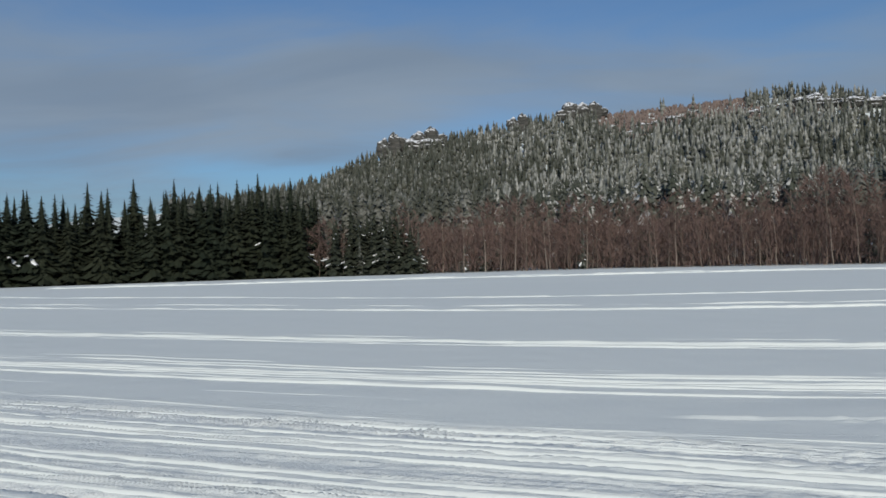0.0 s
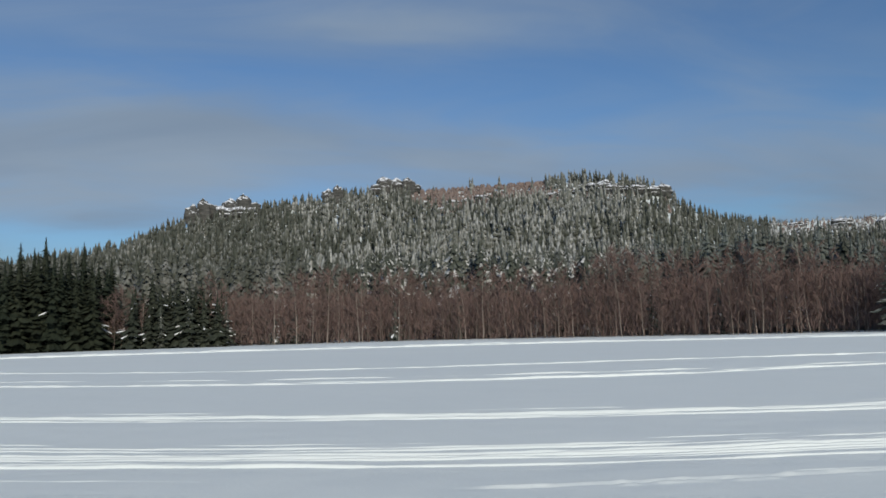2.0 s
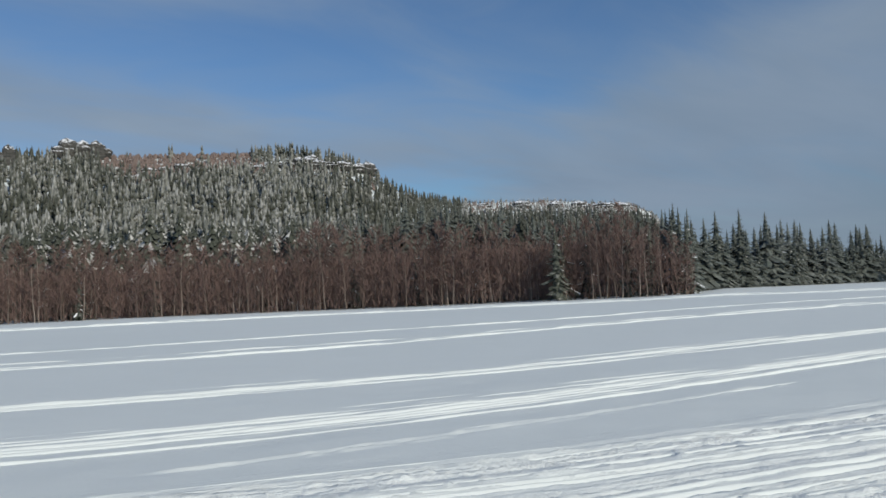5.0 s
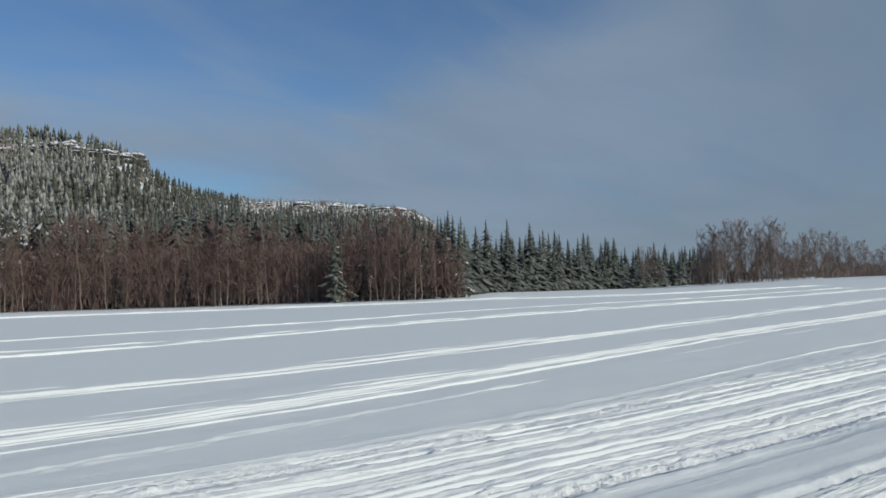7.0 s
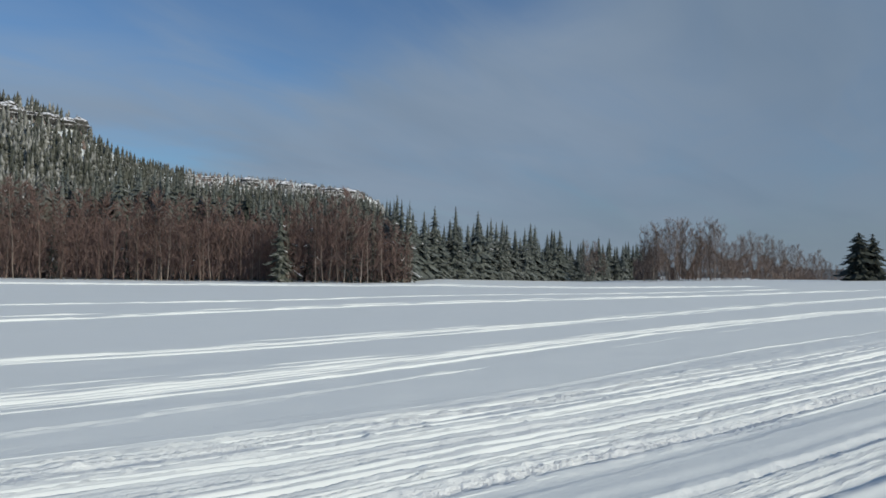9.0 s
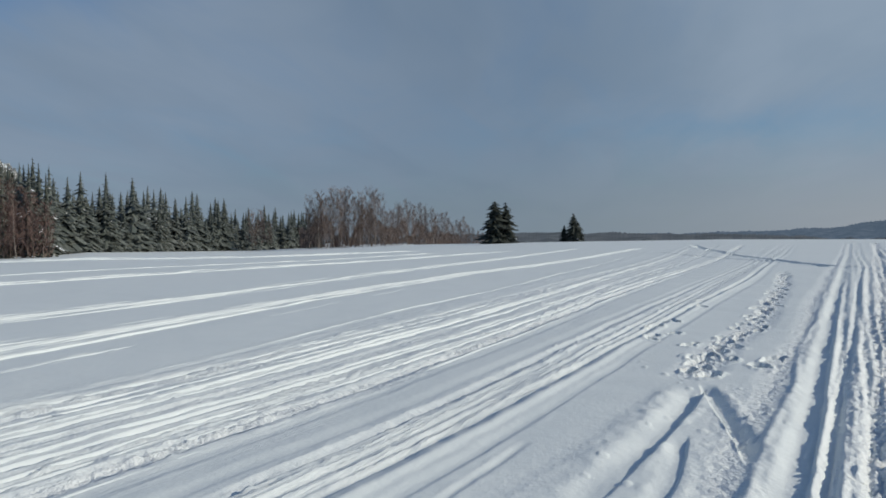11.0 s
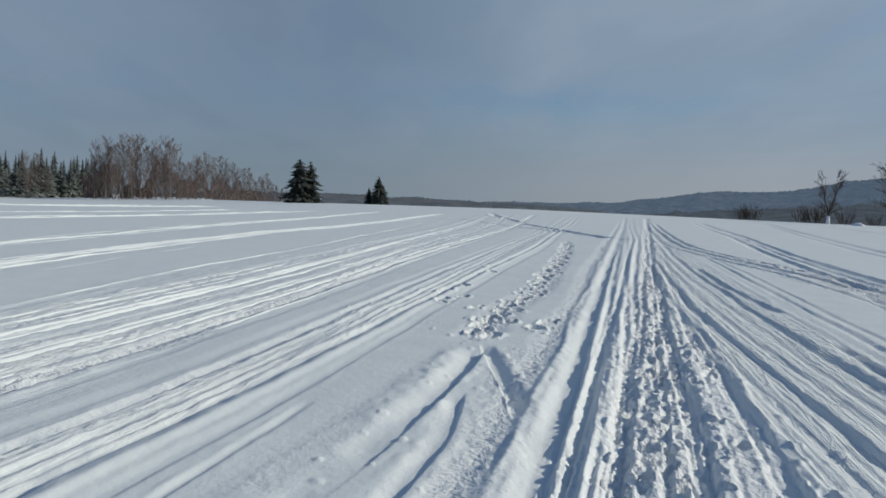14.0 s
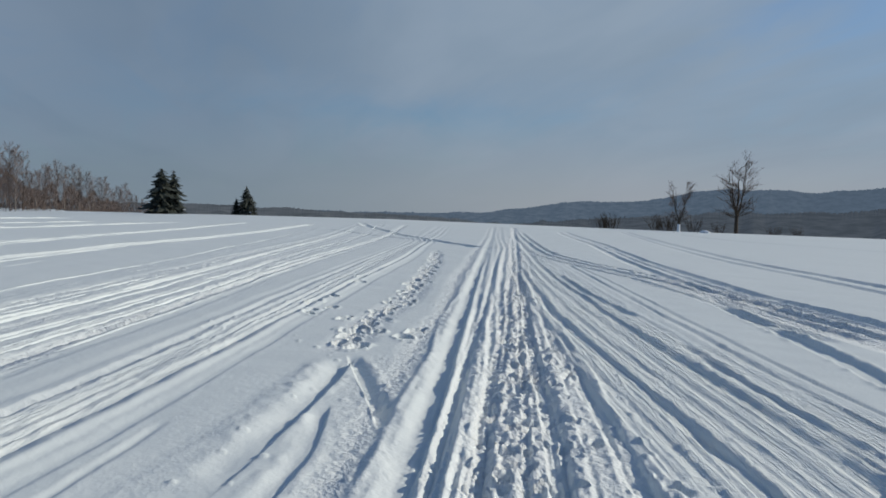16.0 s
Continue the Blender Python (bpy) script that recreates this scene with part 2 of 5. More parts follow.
NEEDLES_RIME = surface("rimed_needles", needles((0.090, 0.100, 0.086), (0.160, 0.164, 0.138), 0.42, 1.08, 0.54, 0.4, -0.15), 0.8, 0.15)
NEEDLES_FROST = surface("frosted_needles", needles((0.06, 0.066, 0.06), (0.13, 0.135, 0.12), 0.44, 0.92, 0.78, 0.4, -0.1), 0.8, 0.15)
NEEDLES_LOW = surface("drooping_needles", needles((0.060, 0.072, 0.060), (0.120, 0.128, 0.104), 0.66, 1.10, 0.70, 0.9, 0.1, 0.22), 0.8, 0.15)
# base lightened for distance haze and dark bough sides; frost lies over it
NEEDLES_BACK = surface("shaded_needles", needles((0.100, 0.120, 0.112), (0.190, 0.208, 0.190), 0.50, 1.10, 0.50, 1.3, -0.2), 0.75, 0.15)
BARK = surface("brown_bark", bark_brown, 0.9, 0.1)
BIRCH_BARK = surface("birch_bark", bark_birch, 0.8, 0.2)
TWIGS = surface("birch_twigs", twigs((0.094, 0.067, 0.060), (0.208, 0.142, 0.124)), 0.85, 0.1)
TWIGS_GREY = surface("grey_twigs", twigs((0.13, 0.10, 0.088), (0.28, 0.22, 0.195)), 0.85, 0.1)
ROCK = surface("sandstone", sandstone, 0.9, 0.2)
# the three far woods differ in how much haze glow is added
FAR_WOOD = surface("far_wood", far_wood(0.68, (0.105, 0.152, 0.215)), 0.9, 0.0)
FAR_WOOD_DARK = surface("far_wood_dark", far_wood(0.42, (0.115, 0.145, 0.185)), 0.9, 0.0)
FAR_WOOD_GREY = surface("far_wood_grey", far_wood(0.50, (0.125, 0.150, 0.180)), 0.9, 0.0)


# ---- the lie of the land ----
def lattice(ix, iy, seed):
    h = (ix.astype(np.int64) * 374761393 + iy.astype(np.int64) * 668265263 + seed * 1442695041) & 0xFFFFFFFF
    h = ((h ^ (h >> 13)) * 1274126177) & 0xFFFFFFFF
    h = h ^ (h >> 16)
    return h.astype(np.float64) / 0xFFFFFFFF * 2 - 1


def lumps(x, y, size, seed):
    """Smooth noise from -1 to 1 with features of that size in metres."""
    x, y = np.asarray(x) / size, np.asarray(y) / size
    ix, iy = np.floor(x), np.floor(y)
    fx, fy = x - ix, y - iy
    fx, fy = fx * fx * (3 - 2 * fx), fy * fy * (3 - 2 * fy)
    a, b = lattice(ix, iy, seed), lattice(ix + 1, iy, seed)
    c, d = lattice(ix, iy + 1, seed), lattice(ix + 1, iy + 1, seed)
    return (a * (1 - fx) + b * fx) * (1 - fy) + (c * (1 - fx) + d * fx) * fy


def smooth(u):
    u = np.clip(u, 0, 1)
    return u * u * (3 - 2 * u)


# edge of the field: azimuth, distance, elevation of the ground there as seen from the eye
EDGE = np.array([(-180, 150, -0.55), (-60, 165, -0.28), (-30, 165, -0.30), (-8, 162, -0.30), (12, 152, -0.35), (34, 133, -0.64),
                 (50, 122, -0.75), (54, 121, -0.70), (56, 175, -0.38), (67, 270, -0.48), (72, 290, -0.36), (80, 255, -0.20),
                 (90, 200, -0.15), (101, 180, -0.13), (110, 165, -0.25), (122, 150, -0.42), (135, 140, -0.50), (180, 150, -0.55)])
# skyline of the hill: azimuth, elevation of the tree tops, distance of the crest
CREST = np.array([(-180, 0, 600), (-70, 0.0, 600), (-45, 2.8, 620), (-30, 4.2, 640), (-16, 5.6, 680), (-11, 6.3, 700), (-8, 7.4, 700), (-6, 8.3, 710),
                  (-4, 9.0, 720), (0, 9.7, 740), (4.3, 10.4, 770), (10, 11.2, 800), (13, 11.2, 810), (19, 11.4, 815), (25, 11.5, 810),
                  (27.5, 11.2, 800), (29.6, 10.6, 790), (31.0, 9.9, 780), (32.0, 8.9, 790), (34.3, 7.9, 830), (36.5, 7.4, 940), (44, 7.1, 1050),
                  (47.5, 6.7, 1060), (50, 6.4, 1060), (51.5, 5.6, 1050), (53.0, 4.0, 1000), (56, 2.2, 900), (62, 0.6, 800), (70, 0, 700), (180, 0, 600)])
EYE_H = 1.6


def terrain(x, y):
    """Height of the ground without the tracks."""
    r = np.hypot(x, y) + 1e-6
    az = np.degrees(np.arctan2(x, y))
    d = np.interp(az, EDGE[:, 0], EDGE[:, 1])
    el = np.interp(az, EDGE[:, 0], EDGE[:, 2])
    ze = EYE_H + d * np.tan(np.radians(el))
    z = ze * smooth((r - 50) / (d - 50))
    # the hill
    top = np.interp(az, CREST[:, 0], CREST[:, 1])
    dist = np.interp(az, CREST[:, 0], CREST[:, 2])
    top = np.maximum(top - np.degrees(6.5 / dist), el)
    u = np.clip((r - d - 25) / (dist - d - 25), 0, 1)
    slope = np.tan(np.radians(el)) + (np.tan(np.radians(top)) - np.tan(np.radians(el))) * u ** 0.9
    hill = EYE_H + np.minimum(r, dist) * slope
    hill = np.where(r > dist, hill - np.minimum((r - dist) * 0.02, 25), hill)
    wooded = smooth((84 - np.abs(az - 0)) / 6) * (az > -90)
    beyond = r > d
    fall = ze - np.minimum((r - d) * 0.045, 22) * smooth((r - d) / 60)
    z = np.where(beyond, wooded * np.maximum(hill, ze) + (1 - wooded) * fall, z)
    # gentle swell of the field
    z = z + 0.05 * lumps(x, y, 17, 3) * smooth((r - 12) / 20) * smooth((130 - r) / 60)
    return z


def ground_at(x, y):
    return float(terrain(np.array([x]), np.array([y]))[0])


def polar(az, r):
    return r * math.sin(radians(az)), r * math.cos(radians(az))


class Tracks:
    """Marks pressed into the snow: each follows a line y(x)."""

    def __init__(self, x, y):
        self.x, self.y = x, y
        self.h = np.zeros_like(x)
        self.rough = np.zeros_like(x)
        self.lines = np.zeros_like(x)
        self.by_x = np.argsort(x)
        self.sorted_x = x[self.by_x]
        self.cut, self.rim = np.zeros_like(x), np.zeros_like(x)

    def across(self, line, seed, wobble, offset=0.0):
        """Sideways distance from the line and the part of it that is in use."""
        px, py = np.array(line, float).T
        order = np.argsort(px)
        px, py = px[order], py[order]
        gx = np.arange(px[0], px[-1] + 0.2, 0.2)
        gy = np.interp(gx, px, py)
        wide = np.minimum(4.0, 0.18 * (px[-1] - px[0]))
        k = max(1, int(wide / 0.2))
        pad = np.concatenate([2 * gy[0] - gy[k:0:-1], gy, 2 * gy[-1] - gy[-2:-k - 2:-1]])
        gy = np.convolve(pad, np.ones(2 * k + 1) / (2 * k + 1), "valid")
        gy = gy + wobble * (lumps(gx, gx * 0, 3.1, seed) + 0.5 * lumps(gx, gx * 0, 1.3, seed + 9))
        near = np.flatnonzero((self.x > px[0] - 0.3) & (self.x < px[-1] + 0.3))
        f = np.interp(self.x[near], gx, gy)
        close = np.abs(self.y[near] - f) < 3.4 + 1.6 * abs(offset)
        near, f = near[close], f[close]
        tilt = np.interp(self.x[near], gx, np.gradient(gy, gx))
        d = (self.y[near] - f) / np.sqrt(1 + tilt ** 2)
        calm = np.clip(14 / np.hypot(self.x[near], self.y[near]), 0, 1) ** 2
        d = d + calm * (0.005 * lumps(self.x[near] * 0.4, self.y[near], 0.25, seed + 3) + 0.003 * lumps(self.x[near], self.y[near], 0.07, seed + 5))
        ends = smooth((self.x[near] - px[0]) / min(0.8, 0.25 * (px[-1] - px[0]))) * smooth((px[-1] - self.x[near]) / min(6.0, 0.12 * (px[-1] - px[0])) + 0.02)
        return near, d, ends

    def groove(self, line, width, depth, berm=0.03, rough=0.0, offset=0.0, seed=1, wobble=0.03, edge=0.07):
        near, d, ends = self.across(line, seed, wobble, offset)
        d = np.abs(d - offset)
        x, y = self.x[near], self.y[near]
        edge = np.maximum(edge * 0.6, 0.0030 * np.hypot(x, y))
        part = 0.60 + 0.32 * lumps(x, y * 0.3, 1.6, seed + 2) + 0.30 * lumps(x, y, 0.3, seed + 7)
        crumbs = np.clip(0.55 + 0.9 * lumps(x * 0.8, y, 0.13, seed + 8), 0, 1.5)
        cut = -depth * smooth((width / 2 + edge - d) / (2 * edge)) * (0.75 + 0.25 * part)
        rim = 1.25 * berm * np.exp(-((d - width / 2 - edge) / (edge * 1.1)) ** 2) * part * crumbs
        self.h[near] += ends * (cut + rim)
        self.rough[near] = np.maximum(self.rough[near], ends * rough * smooth((width / 2 + 0.30 - d) / 0.25))

    def trench(self, line, offset, floor, depth, north, south, rough=0.0, seed=1, wobble=0.012, gap=0.0):
        """A furrow with walls of different steepness: north is the run of the wall on the side of larger y."""
        near, d, ends = self.across(line, seed, wobble, offset)
        x, y = self.x[near], self.y[near]
        d = d - offset
        thin = 0.0024 * np.hypot(x, y)
        north, south = np.maximum(north, thin), np.maximum(south, thin)
        part = 0.82 + 0.22 * lumps(x, y * 0.3, 1.7, seed + 2) + 0.16 * lumps(x, y, 0.35, seed + 7) + gap * (lumps(x, y * 0.3, 0.9, seed + 9) + 0.4 * lumps(x, y, 0.3, seed + 10) - 0.25)
        part = np.clip(part, 0.05, 1.3)
        crumbs = np.clip(0.5 + 0.9 * lumps(x * 0.8, y, 0.13, seed + 8), 0, 1.5)
        wall = np.where(d > 0, (d - floor / 2) / north, (-d - floor / 2) / south)
        self.h[near] += ends * depth * part * (smooth(wall) - 1)
        lip = np.where(d > 0, np.exp(-((wall - 1.1) / 0.45) ** 2), np.exp(-((-d - floor / 2 - south - 0.03) / 0.05) ** 2))
        self.h[near] += ends * 0.30 * depth * lip * part * crumbs
        self.rough[near] = np.maximum(self.rough[near], ends * rough * smooth(1.6 - wall))

    def streak(self, line, width, amount=1.0, offset=0.0, seed=1):
        """Marks a lane where thin runner lines cover the snow."""
        near, d, ends = self.across(line, seed, 0.1, offset)
        gap = 0.75 + 0.25 * lumps(self.x[near] * 0.3, self.y[near], 0.7, seed)
        self.lines[near] = np.maximum(self.lines[near], amount * gap * ends * smooth((width / 2 + 0.15 - np.abs(d - offset)) / 0.3))

    def ridge(self, line, width, height, offset=0.0, rough=0.0, seed=1, wobble=0.05, even=0.0):
        near, d, ends = self.across(line, seed, wobble, offset)
        x, y = self.x[near], self.y[near]
        d = d - offset
        part = 0.35 + 0.55 * np.clip(lumps(x, y, 0.9, seed + 4) + 0.6, 0, 1.4) + 0.25 * lumps(x, y, 0.18, seed + 6)
        part = part * (1 - even) + even
        self.h[near] += ends * height * np.exp(-(d / (width / 2)) ** 2) * part
        self.rough[near] = np.maximum(self.rough[near], ends * rough * np.exp(-(d / width) ** 2))

    def strands(self, line, half, count, depth, rough, seed, middle=0.0, edge=0.045):
        """Many narrow ski and runner marks side by side."""
        rng = random.Random(seed)
        for k in range(count):
            off = middle + half * (2 * (k + rng.random()) / count - 1)
            deep = depth * rng.uniform(0.3, 1.0)
            self.groove(line, edge * rng.uniform(0.8, 2.6), deep, deep * rng.uniform(0.5, 1.0), rough * rng.random(), off, seed + 31 * k, 0.014, edge * rng.uniform(0.8, 1.3))

    def churn(self, line, width, amount, seed=1, offset=0.0):
        near, d, ends = self.across(line, seed, 0.1, offset)
        d = d - offset
        self.rough[near] = np.maximum(self.rough[near], amount * ends * smooth((width / 2 + 0.2 - np.abs(d)) / 0.4))

    def foot(self, cx, cy, turn, depth, size=0.3):
        a, b = np.searchsorted(self.sorted_x, (cx - 0.6, cx + 0.6))
        near = self.by_x[a:b]
        near = near[np.abs(self.y[near] - cy) < 0.6]
        x, y = self.x[near] - cx, self.y[near] - cy
        u = x * math.cos(turn) + y * math.sin(turn)
        v = -x * math.sin(turn) + y * math.cos(turn)
        d = np.sqrt((u / size) ** 2 + (v / (size * 0.52)) ** 2) + 0.35 * lumps(self.x[near], self.y[near], 0.11, 63) + 0.2 * lumps(self.x[near], self.y[near], 0.05, 64)
        self.cut[near] = np.minimum(self.cut[near], -depth * smooth((1.0 - d) / 0.4 + 0.3))
        self.rim[near] = np.maximum(self.rim[near], 0.25 * depth * np.exp(-((d - 1.25) / 0.22) ** 2))

    def clod(self, cx, cy, high, size):
        a, b = np.searchsorted(self.sorted_x, (cx - 0.3, cx + 0.3))
        near = self.by_x[a:b]
        near = near[np.abs(self.y[near] - cy) < 0.3]
        x, y = self.x[near] - cx, self.y[near] - cy
        d = np.hypot(x * 0.8, y) / size + 0.35 * lumps(self.x[near], self.y[near], 0.06, 65)
        self.rim[near] = np.maximum(self.rim[near], high * smooth((1.25 - d) / 0.7))

    def finish(self):
        # clods and hollows, drawn out a little along the tracks
        along, cross = 0.96 * self.x - 0.28 * self.y, 0.28 * self.x + 0.96 * self.y
        # fine clods fade out where they lie too far off to tell apart
        far = np.hypot(self.x, self.y) * np.where(self.x > 25 * np.abs(self.y + 0.25 * self.x) * 0.1, 0.0035, 0.0105)
        n = 0.12 * lumps(along * 0.6, cross, 0.40, 31) + 0.42 * (0.45 - np.abs(lumps(along * 0.8, cross, 0.16, 32))) * np.clip(0.15 / far, 0, 1) ** 2
        n = n + 0.62 * (0.45 - np.abs(lumps(along * 0.9, cross, 0.085, 33))) * np.clip(0.085 / far, 0, 1) ** 2 + 0.55 * lumps(along, cross, 0.045, 34) * np.clip(0.05 / far, 0, 1) ** 2
        n = n * (0.55 + 0.6 * lumps(self.x * 0.7, self.y, 0.6, 35))
        lift = np.clip(0.6 + 0.06 * np.hypot(self.x, self.y), 1, 1.9)
        return self.h + self.rough * lift * n + self.cut + self.rim * (self.cut > -0.01)


# lines of the ski and sled tracks that run across the field
l0 = [(-60, 113), (-17, 106), (1, 103), (16, 95), (41, 86), (59, 73), (71, 64), (96, 36), (121, 21)]
l1 = [(-70, 96), (-44, 75.6), (-16, 56.7), (-3, 45.2), (6.6, 39), (16, 35.3), (28, 33.2), (41, 32.4), (50, 29.8), (65, 25), (100, 15)]
l2 = [(-60, 74), (-28, 48.9), (-10.7, 37.8), (-2, 30.9), (3, 28.0), (8, 26.0), (13, 24.4), (22, 24.4), (31, 24.2), (39, 22.6), (47, 21.2), (57, 18.5), (105, 6)]
l2u = [(-60, 82), (-32, 55.6), (-12.3, 43.3), (-2, 34.6), (4, 31.0), (12, 27.5), (17, 26.2), (32, 25.9), (45, 23.5), (100, 9)]
l3 = [(-32, 36), (-14.4, 25.2), (-5.7, 20.4), (-1, 17.5), (3, 15.9), (6.8, 14.3), (9.5, 13.2), (12.3, 12.8), (17, 12.1), (24, 11.1), (31, 10.1), (40, 9.6), (57, 7.5), (110, -2)]
l4 = [(-24, 22.2), (-8.3, 14.6), (-3.4, 12.4), (-0.4, 10.8), (2, 9.85), (4.2, 9.1), (6.4, 8.5), (8.1, 8.25), (10.5, 8.0), (13.2, 7.75), (18.7, 7.2), (24, 6.6), (31, 5.2), (38, 4.2), (106, -10.8)]
l4u = [(-24, 24.4), (-6.7, 15.9), (-4, 14.6), (-0.5, 12.5), (2.1, 11.5), (4.9, 10.5), (7.4, 9.85), (9.8, 9.5), (12.5, 9.1), (15.3, 8.55), (20, 7.8), (26.3, 6.7), (40, 4.3), (106, -10.2)]
rim = [(-16, 16.2), (-6.5, 11.6), (-3.9, 10.3), (-1.6, 9.1), (0.8, 7.95), (3.2, 6.85), (5.3, 6.1), (7.5, 5.55), (10.4, 4.9), (13, 4.5), (18, 3.8), (24.3, 2.2), (92, -9.3)]
s1 = [(-16, 14.2), (-5.2, 9.3), (-2, 7.95), (0.4, 6.85), (2.5, 5.95), (4.9, 5.0), (7.5, 4.25), (11.2, 3.2), (16, 2.05), (24, 0.2), (51, -5.6), (110, -18)]
s2 = [(-16, 13.0), (-4.1, 7.7), (-1.8, 6.6), (0.2, 5.75), (2.5, 4.95), (4.2, 4.4), (6.2, 3.77), (9, 2.95), (12.1, 2.05), (17, 0.8), (23, -0.6), (58, -8.8), (110, -20.5)]
kl = [(-16, 11.8), (-3.6, 6.6), (0.5, 4.9), (3.2, 3.95), (6.18, 3.03), (8.4, 2.33), (11.3, 1.6), (15.1, 0.53), (20.1, -0.6), (56, -10.4), (110, -24)]


def press(t):
    """All the tracks on the field; x runs along them, y across."""
    # faint scrapes beside the far ski tracks
    t.streak(l3, 1.6, 0.35, seed=47)
    t.streak(l4, 2.2, 0.40, 0.6, seed=69)
    t.groove([(2, 8.4), (6, 7.55), (9, 7.2), (12, 6.9)], 0.12, 0.02, 0.02, seed=8)
    # the broad bundle of sled and ski tracks
    t.trench(rim, 0.0, 0.055, 0.0168, 0.055, 0.044, seed=11)
    t.trench(s1, 0.95, 0.055, 0.0144, 0.077, 0.0275, seed=71)
    t.trench(s1, 0.62, 0.044, 0.0168, 0.066, 0.022, seed=72)
    t.trench(s1, 0.0, 0.088, 0.036, 0.187, 0.033, seed=73)
    t.trench(s1, -0.36, 0.044, 0.0192, 0.077, 0.022, seed=74)
    t.trench(s2, 0.02, 0.088, 0.0336, 0.176, 0.0275, seed=81)
    t.trench(s2, -0.34, 0.055, 0.024, 0.099, 0.022, seed=82)
    t.trench(kl, 0.26, 0.0495, 0.024, 0.088, 0.022, seed=91)
    t.trench(kl, -0.06, 0.0715, 0.0336, 0.11, 0.0275, 0.02, seed=92)
    t.trench(kl, -0.36, 0.055, 0.0168, 0.121, 0.0495, seed=93)
    for line, off, half, count, s in ((s1, 0.75, 0.35, 6, 103), (s1, 0.2, 0.25, 4, 104), (s2, 0.30, 0.2, 4, 105), (s2, -0.2, 0.2, 4, 106), (kl, 0.15, 0.2, 3, 107)):
        t.strands(line, half, count, 0.022, 0.010, s, off)
    for line, off, half, count, s in ((rim, -0.35, 0.3, 6, 301), (s1, 0.55, 0.5, 9, 302), (s1, -0.15, 0.35, 8, 303), (s2, 0.15, 0.4, 9, 304), (kl, 0.4, 0.4, 8, 305)):
        t.strands(line, half, count, 0.014, 0.004, s, off, 0.022)
    t.churn(s1, 0.5, 0.016, 75, 0.72)
    t.churn(s2, 0.4, 0.012, 76, 0.35)
    t.churn(kl, 0.20, 0.035, 77)
    for line, s in ((rim, 70), (s1, 80), (s2, 90), (kl, 100)):
        t.streak(line, 1.1, 0.35, 0.0, s)
    # sled track: soft ridges, thin runner lines and one clean deep runner
    g1 = [(-9.0, 8.4), (0.0, 4.3), (4.54, 2.63), (6.9, 1.88), (8.4, 1.44), (10.2, 0.92), (12.4, 0.3), (15.0, -0.45), (24, -3.2), (43, -8.9), (110, -27.5)]
    g2 = [(-9.0, 8.1), (0.0, 4.0), (4.41, 2.33), (6.5, 1.66), (7.84, 1.30), (9.42, 0.83), (11.3, 0.28), (13.5, -0.36), (16, -1.08), (26, -4.1), (49, -11.0), (110, -29)]
    g3 = [(-9.0, 7.7), (0.0, 3.65), (4.49, 1.95), (6.1, 1.48), (7.1, 1.15), (8.2, 0.79), (9.5, 0.38), (10.95, -0.08), (12.6, -0.63), (26, -4.6), (49, -11.5), (110, -30)]
    a = [(-9.0, 7.4), (0.0, 3.35), (4.55, 1.70), (6.38, 1.11), (8.82, 0.34), (12.1, -0.70), (16.4, -2.08), (22.1, -3.92), (29.7, -6.45), (39.9, -9.4), (53.4, -13.4), (71.3, -19.0), (110, -30.6)]
    t.trench(g1, 0.0, 0.058, 0.012, 0.128, 0.058, seed=20)
    t.trench(g2, 0.0, 0.0406, 0.030, 0.0928, 0.0174, 0.008, seed=21)
    t.ridge(g2, 0.098, 0.018, -0.13, seed=22)
    t.trench(g3, 0.06, 0.0348, 0.016, 0.058, 0.0174, 0.004, seed=23)
    t.trench(g3, -0.10, 0.0348, 0.013, 0.058, 0.0174, 0.004, seed=24)
    t.trench(a, 0.04, 0.0812, 0.0476, 0.058, 0.029, seed=15, wobble=0.015)
    t.ridge(a, 0.14, 0.033, -0.15, seed=16, wobble=0.012, even=0.8)
    t.trench(a, -0.42, 0.0522, 0.015, 0.116, 0.0232, seed=17, wobble=0.02)
    t.trench([(3.6, 1.30), (4.6, 1.02), (5.6, 0.68), (6.6, 0.36)], 0.0, 0.03, 0.018, 0.05, 0.02, seed=18)
    t.streak(g3, 0.5, 0.68, 0.0, 19)
    t.strands(g2, 0.30, 6, 0.014, 0.004, 231, -0.2, 0.022)
    # ploughed trench with a broken crust
    p = [(3.2, 0.86), (4.96, 0.13), (5.63, -0.15), (6.37, -0.45), (7.2, -0.76), (8.12, -1.05), (9.14, -1.36)]
    t.trench(p, -0.03, 0.08, 0.044, 0.22, 0.03, 0.002, seed=22, wobble=0.10, gap=0.65)
    t.ridge(p, 0.154, 0.0108, 0.34, 0.006, seed=23)
    t.churn(p, 0.60, 0.004, 24, 0.25)
    t.ridge(p, 0.34, 0.016, 0.22, seed=327, wobble=0.08)
    p3 = [(3.2, 0.25), (5.05, -0.40), (5.6, -0.60), (6.2, -0.78), (6.9, -0.92)]
    t.trench(p3, 0.0, 0.05, 0.030, 0.12, 0.025, 0.004, seed=25, wobble=0.09, gap=0.7)
    t.churn([(3.2, -0.1), (5.5, -0.95), (9.4, -1.9)], 0.55, 0.012, 25)
    q = [(5.9, -1.10), (6.96, -1.21), (7.96, -1.28), (9.2, -1.36)]
    t.trench(q, -0.06, 0.05, 0.062, 0.02, 0.13, 0.003, seed=26, wobble=0.02)
    # trench of a snow scooter: a broad lit wall and a floor in shadow
    m = [(2.5, -0.12), (4.68, -0.89), (6.79, -1.65), (9.67, -2.63), (13.6, -3.98), (19.1, -5.86), (26.5, -8.45), (36.7, -11.95), (60, -20.1), (110, -37.4)]
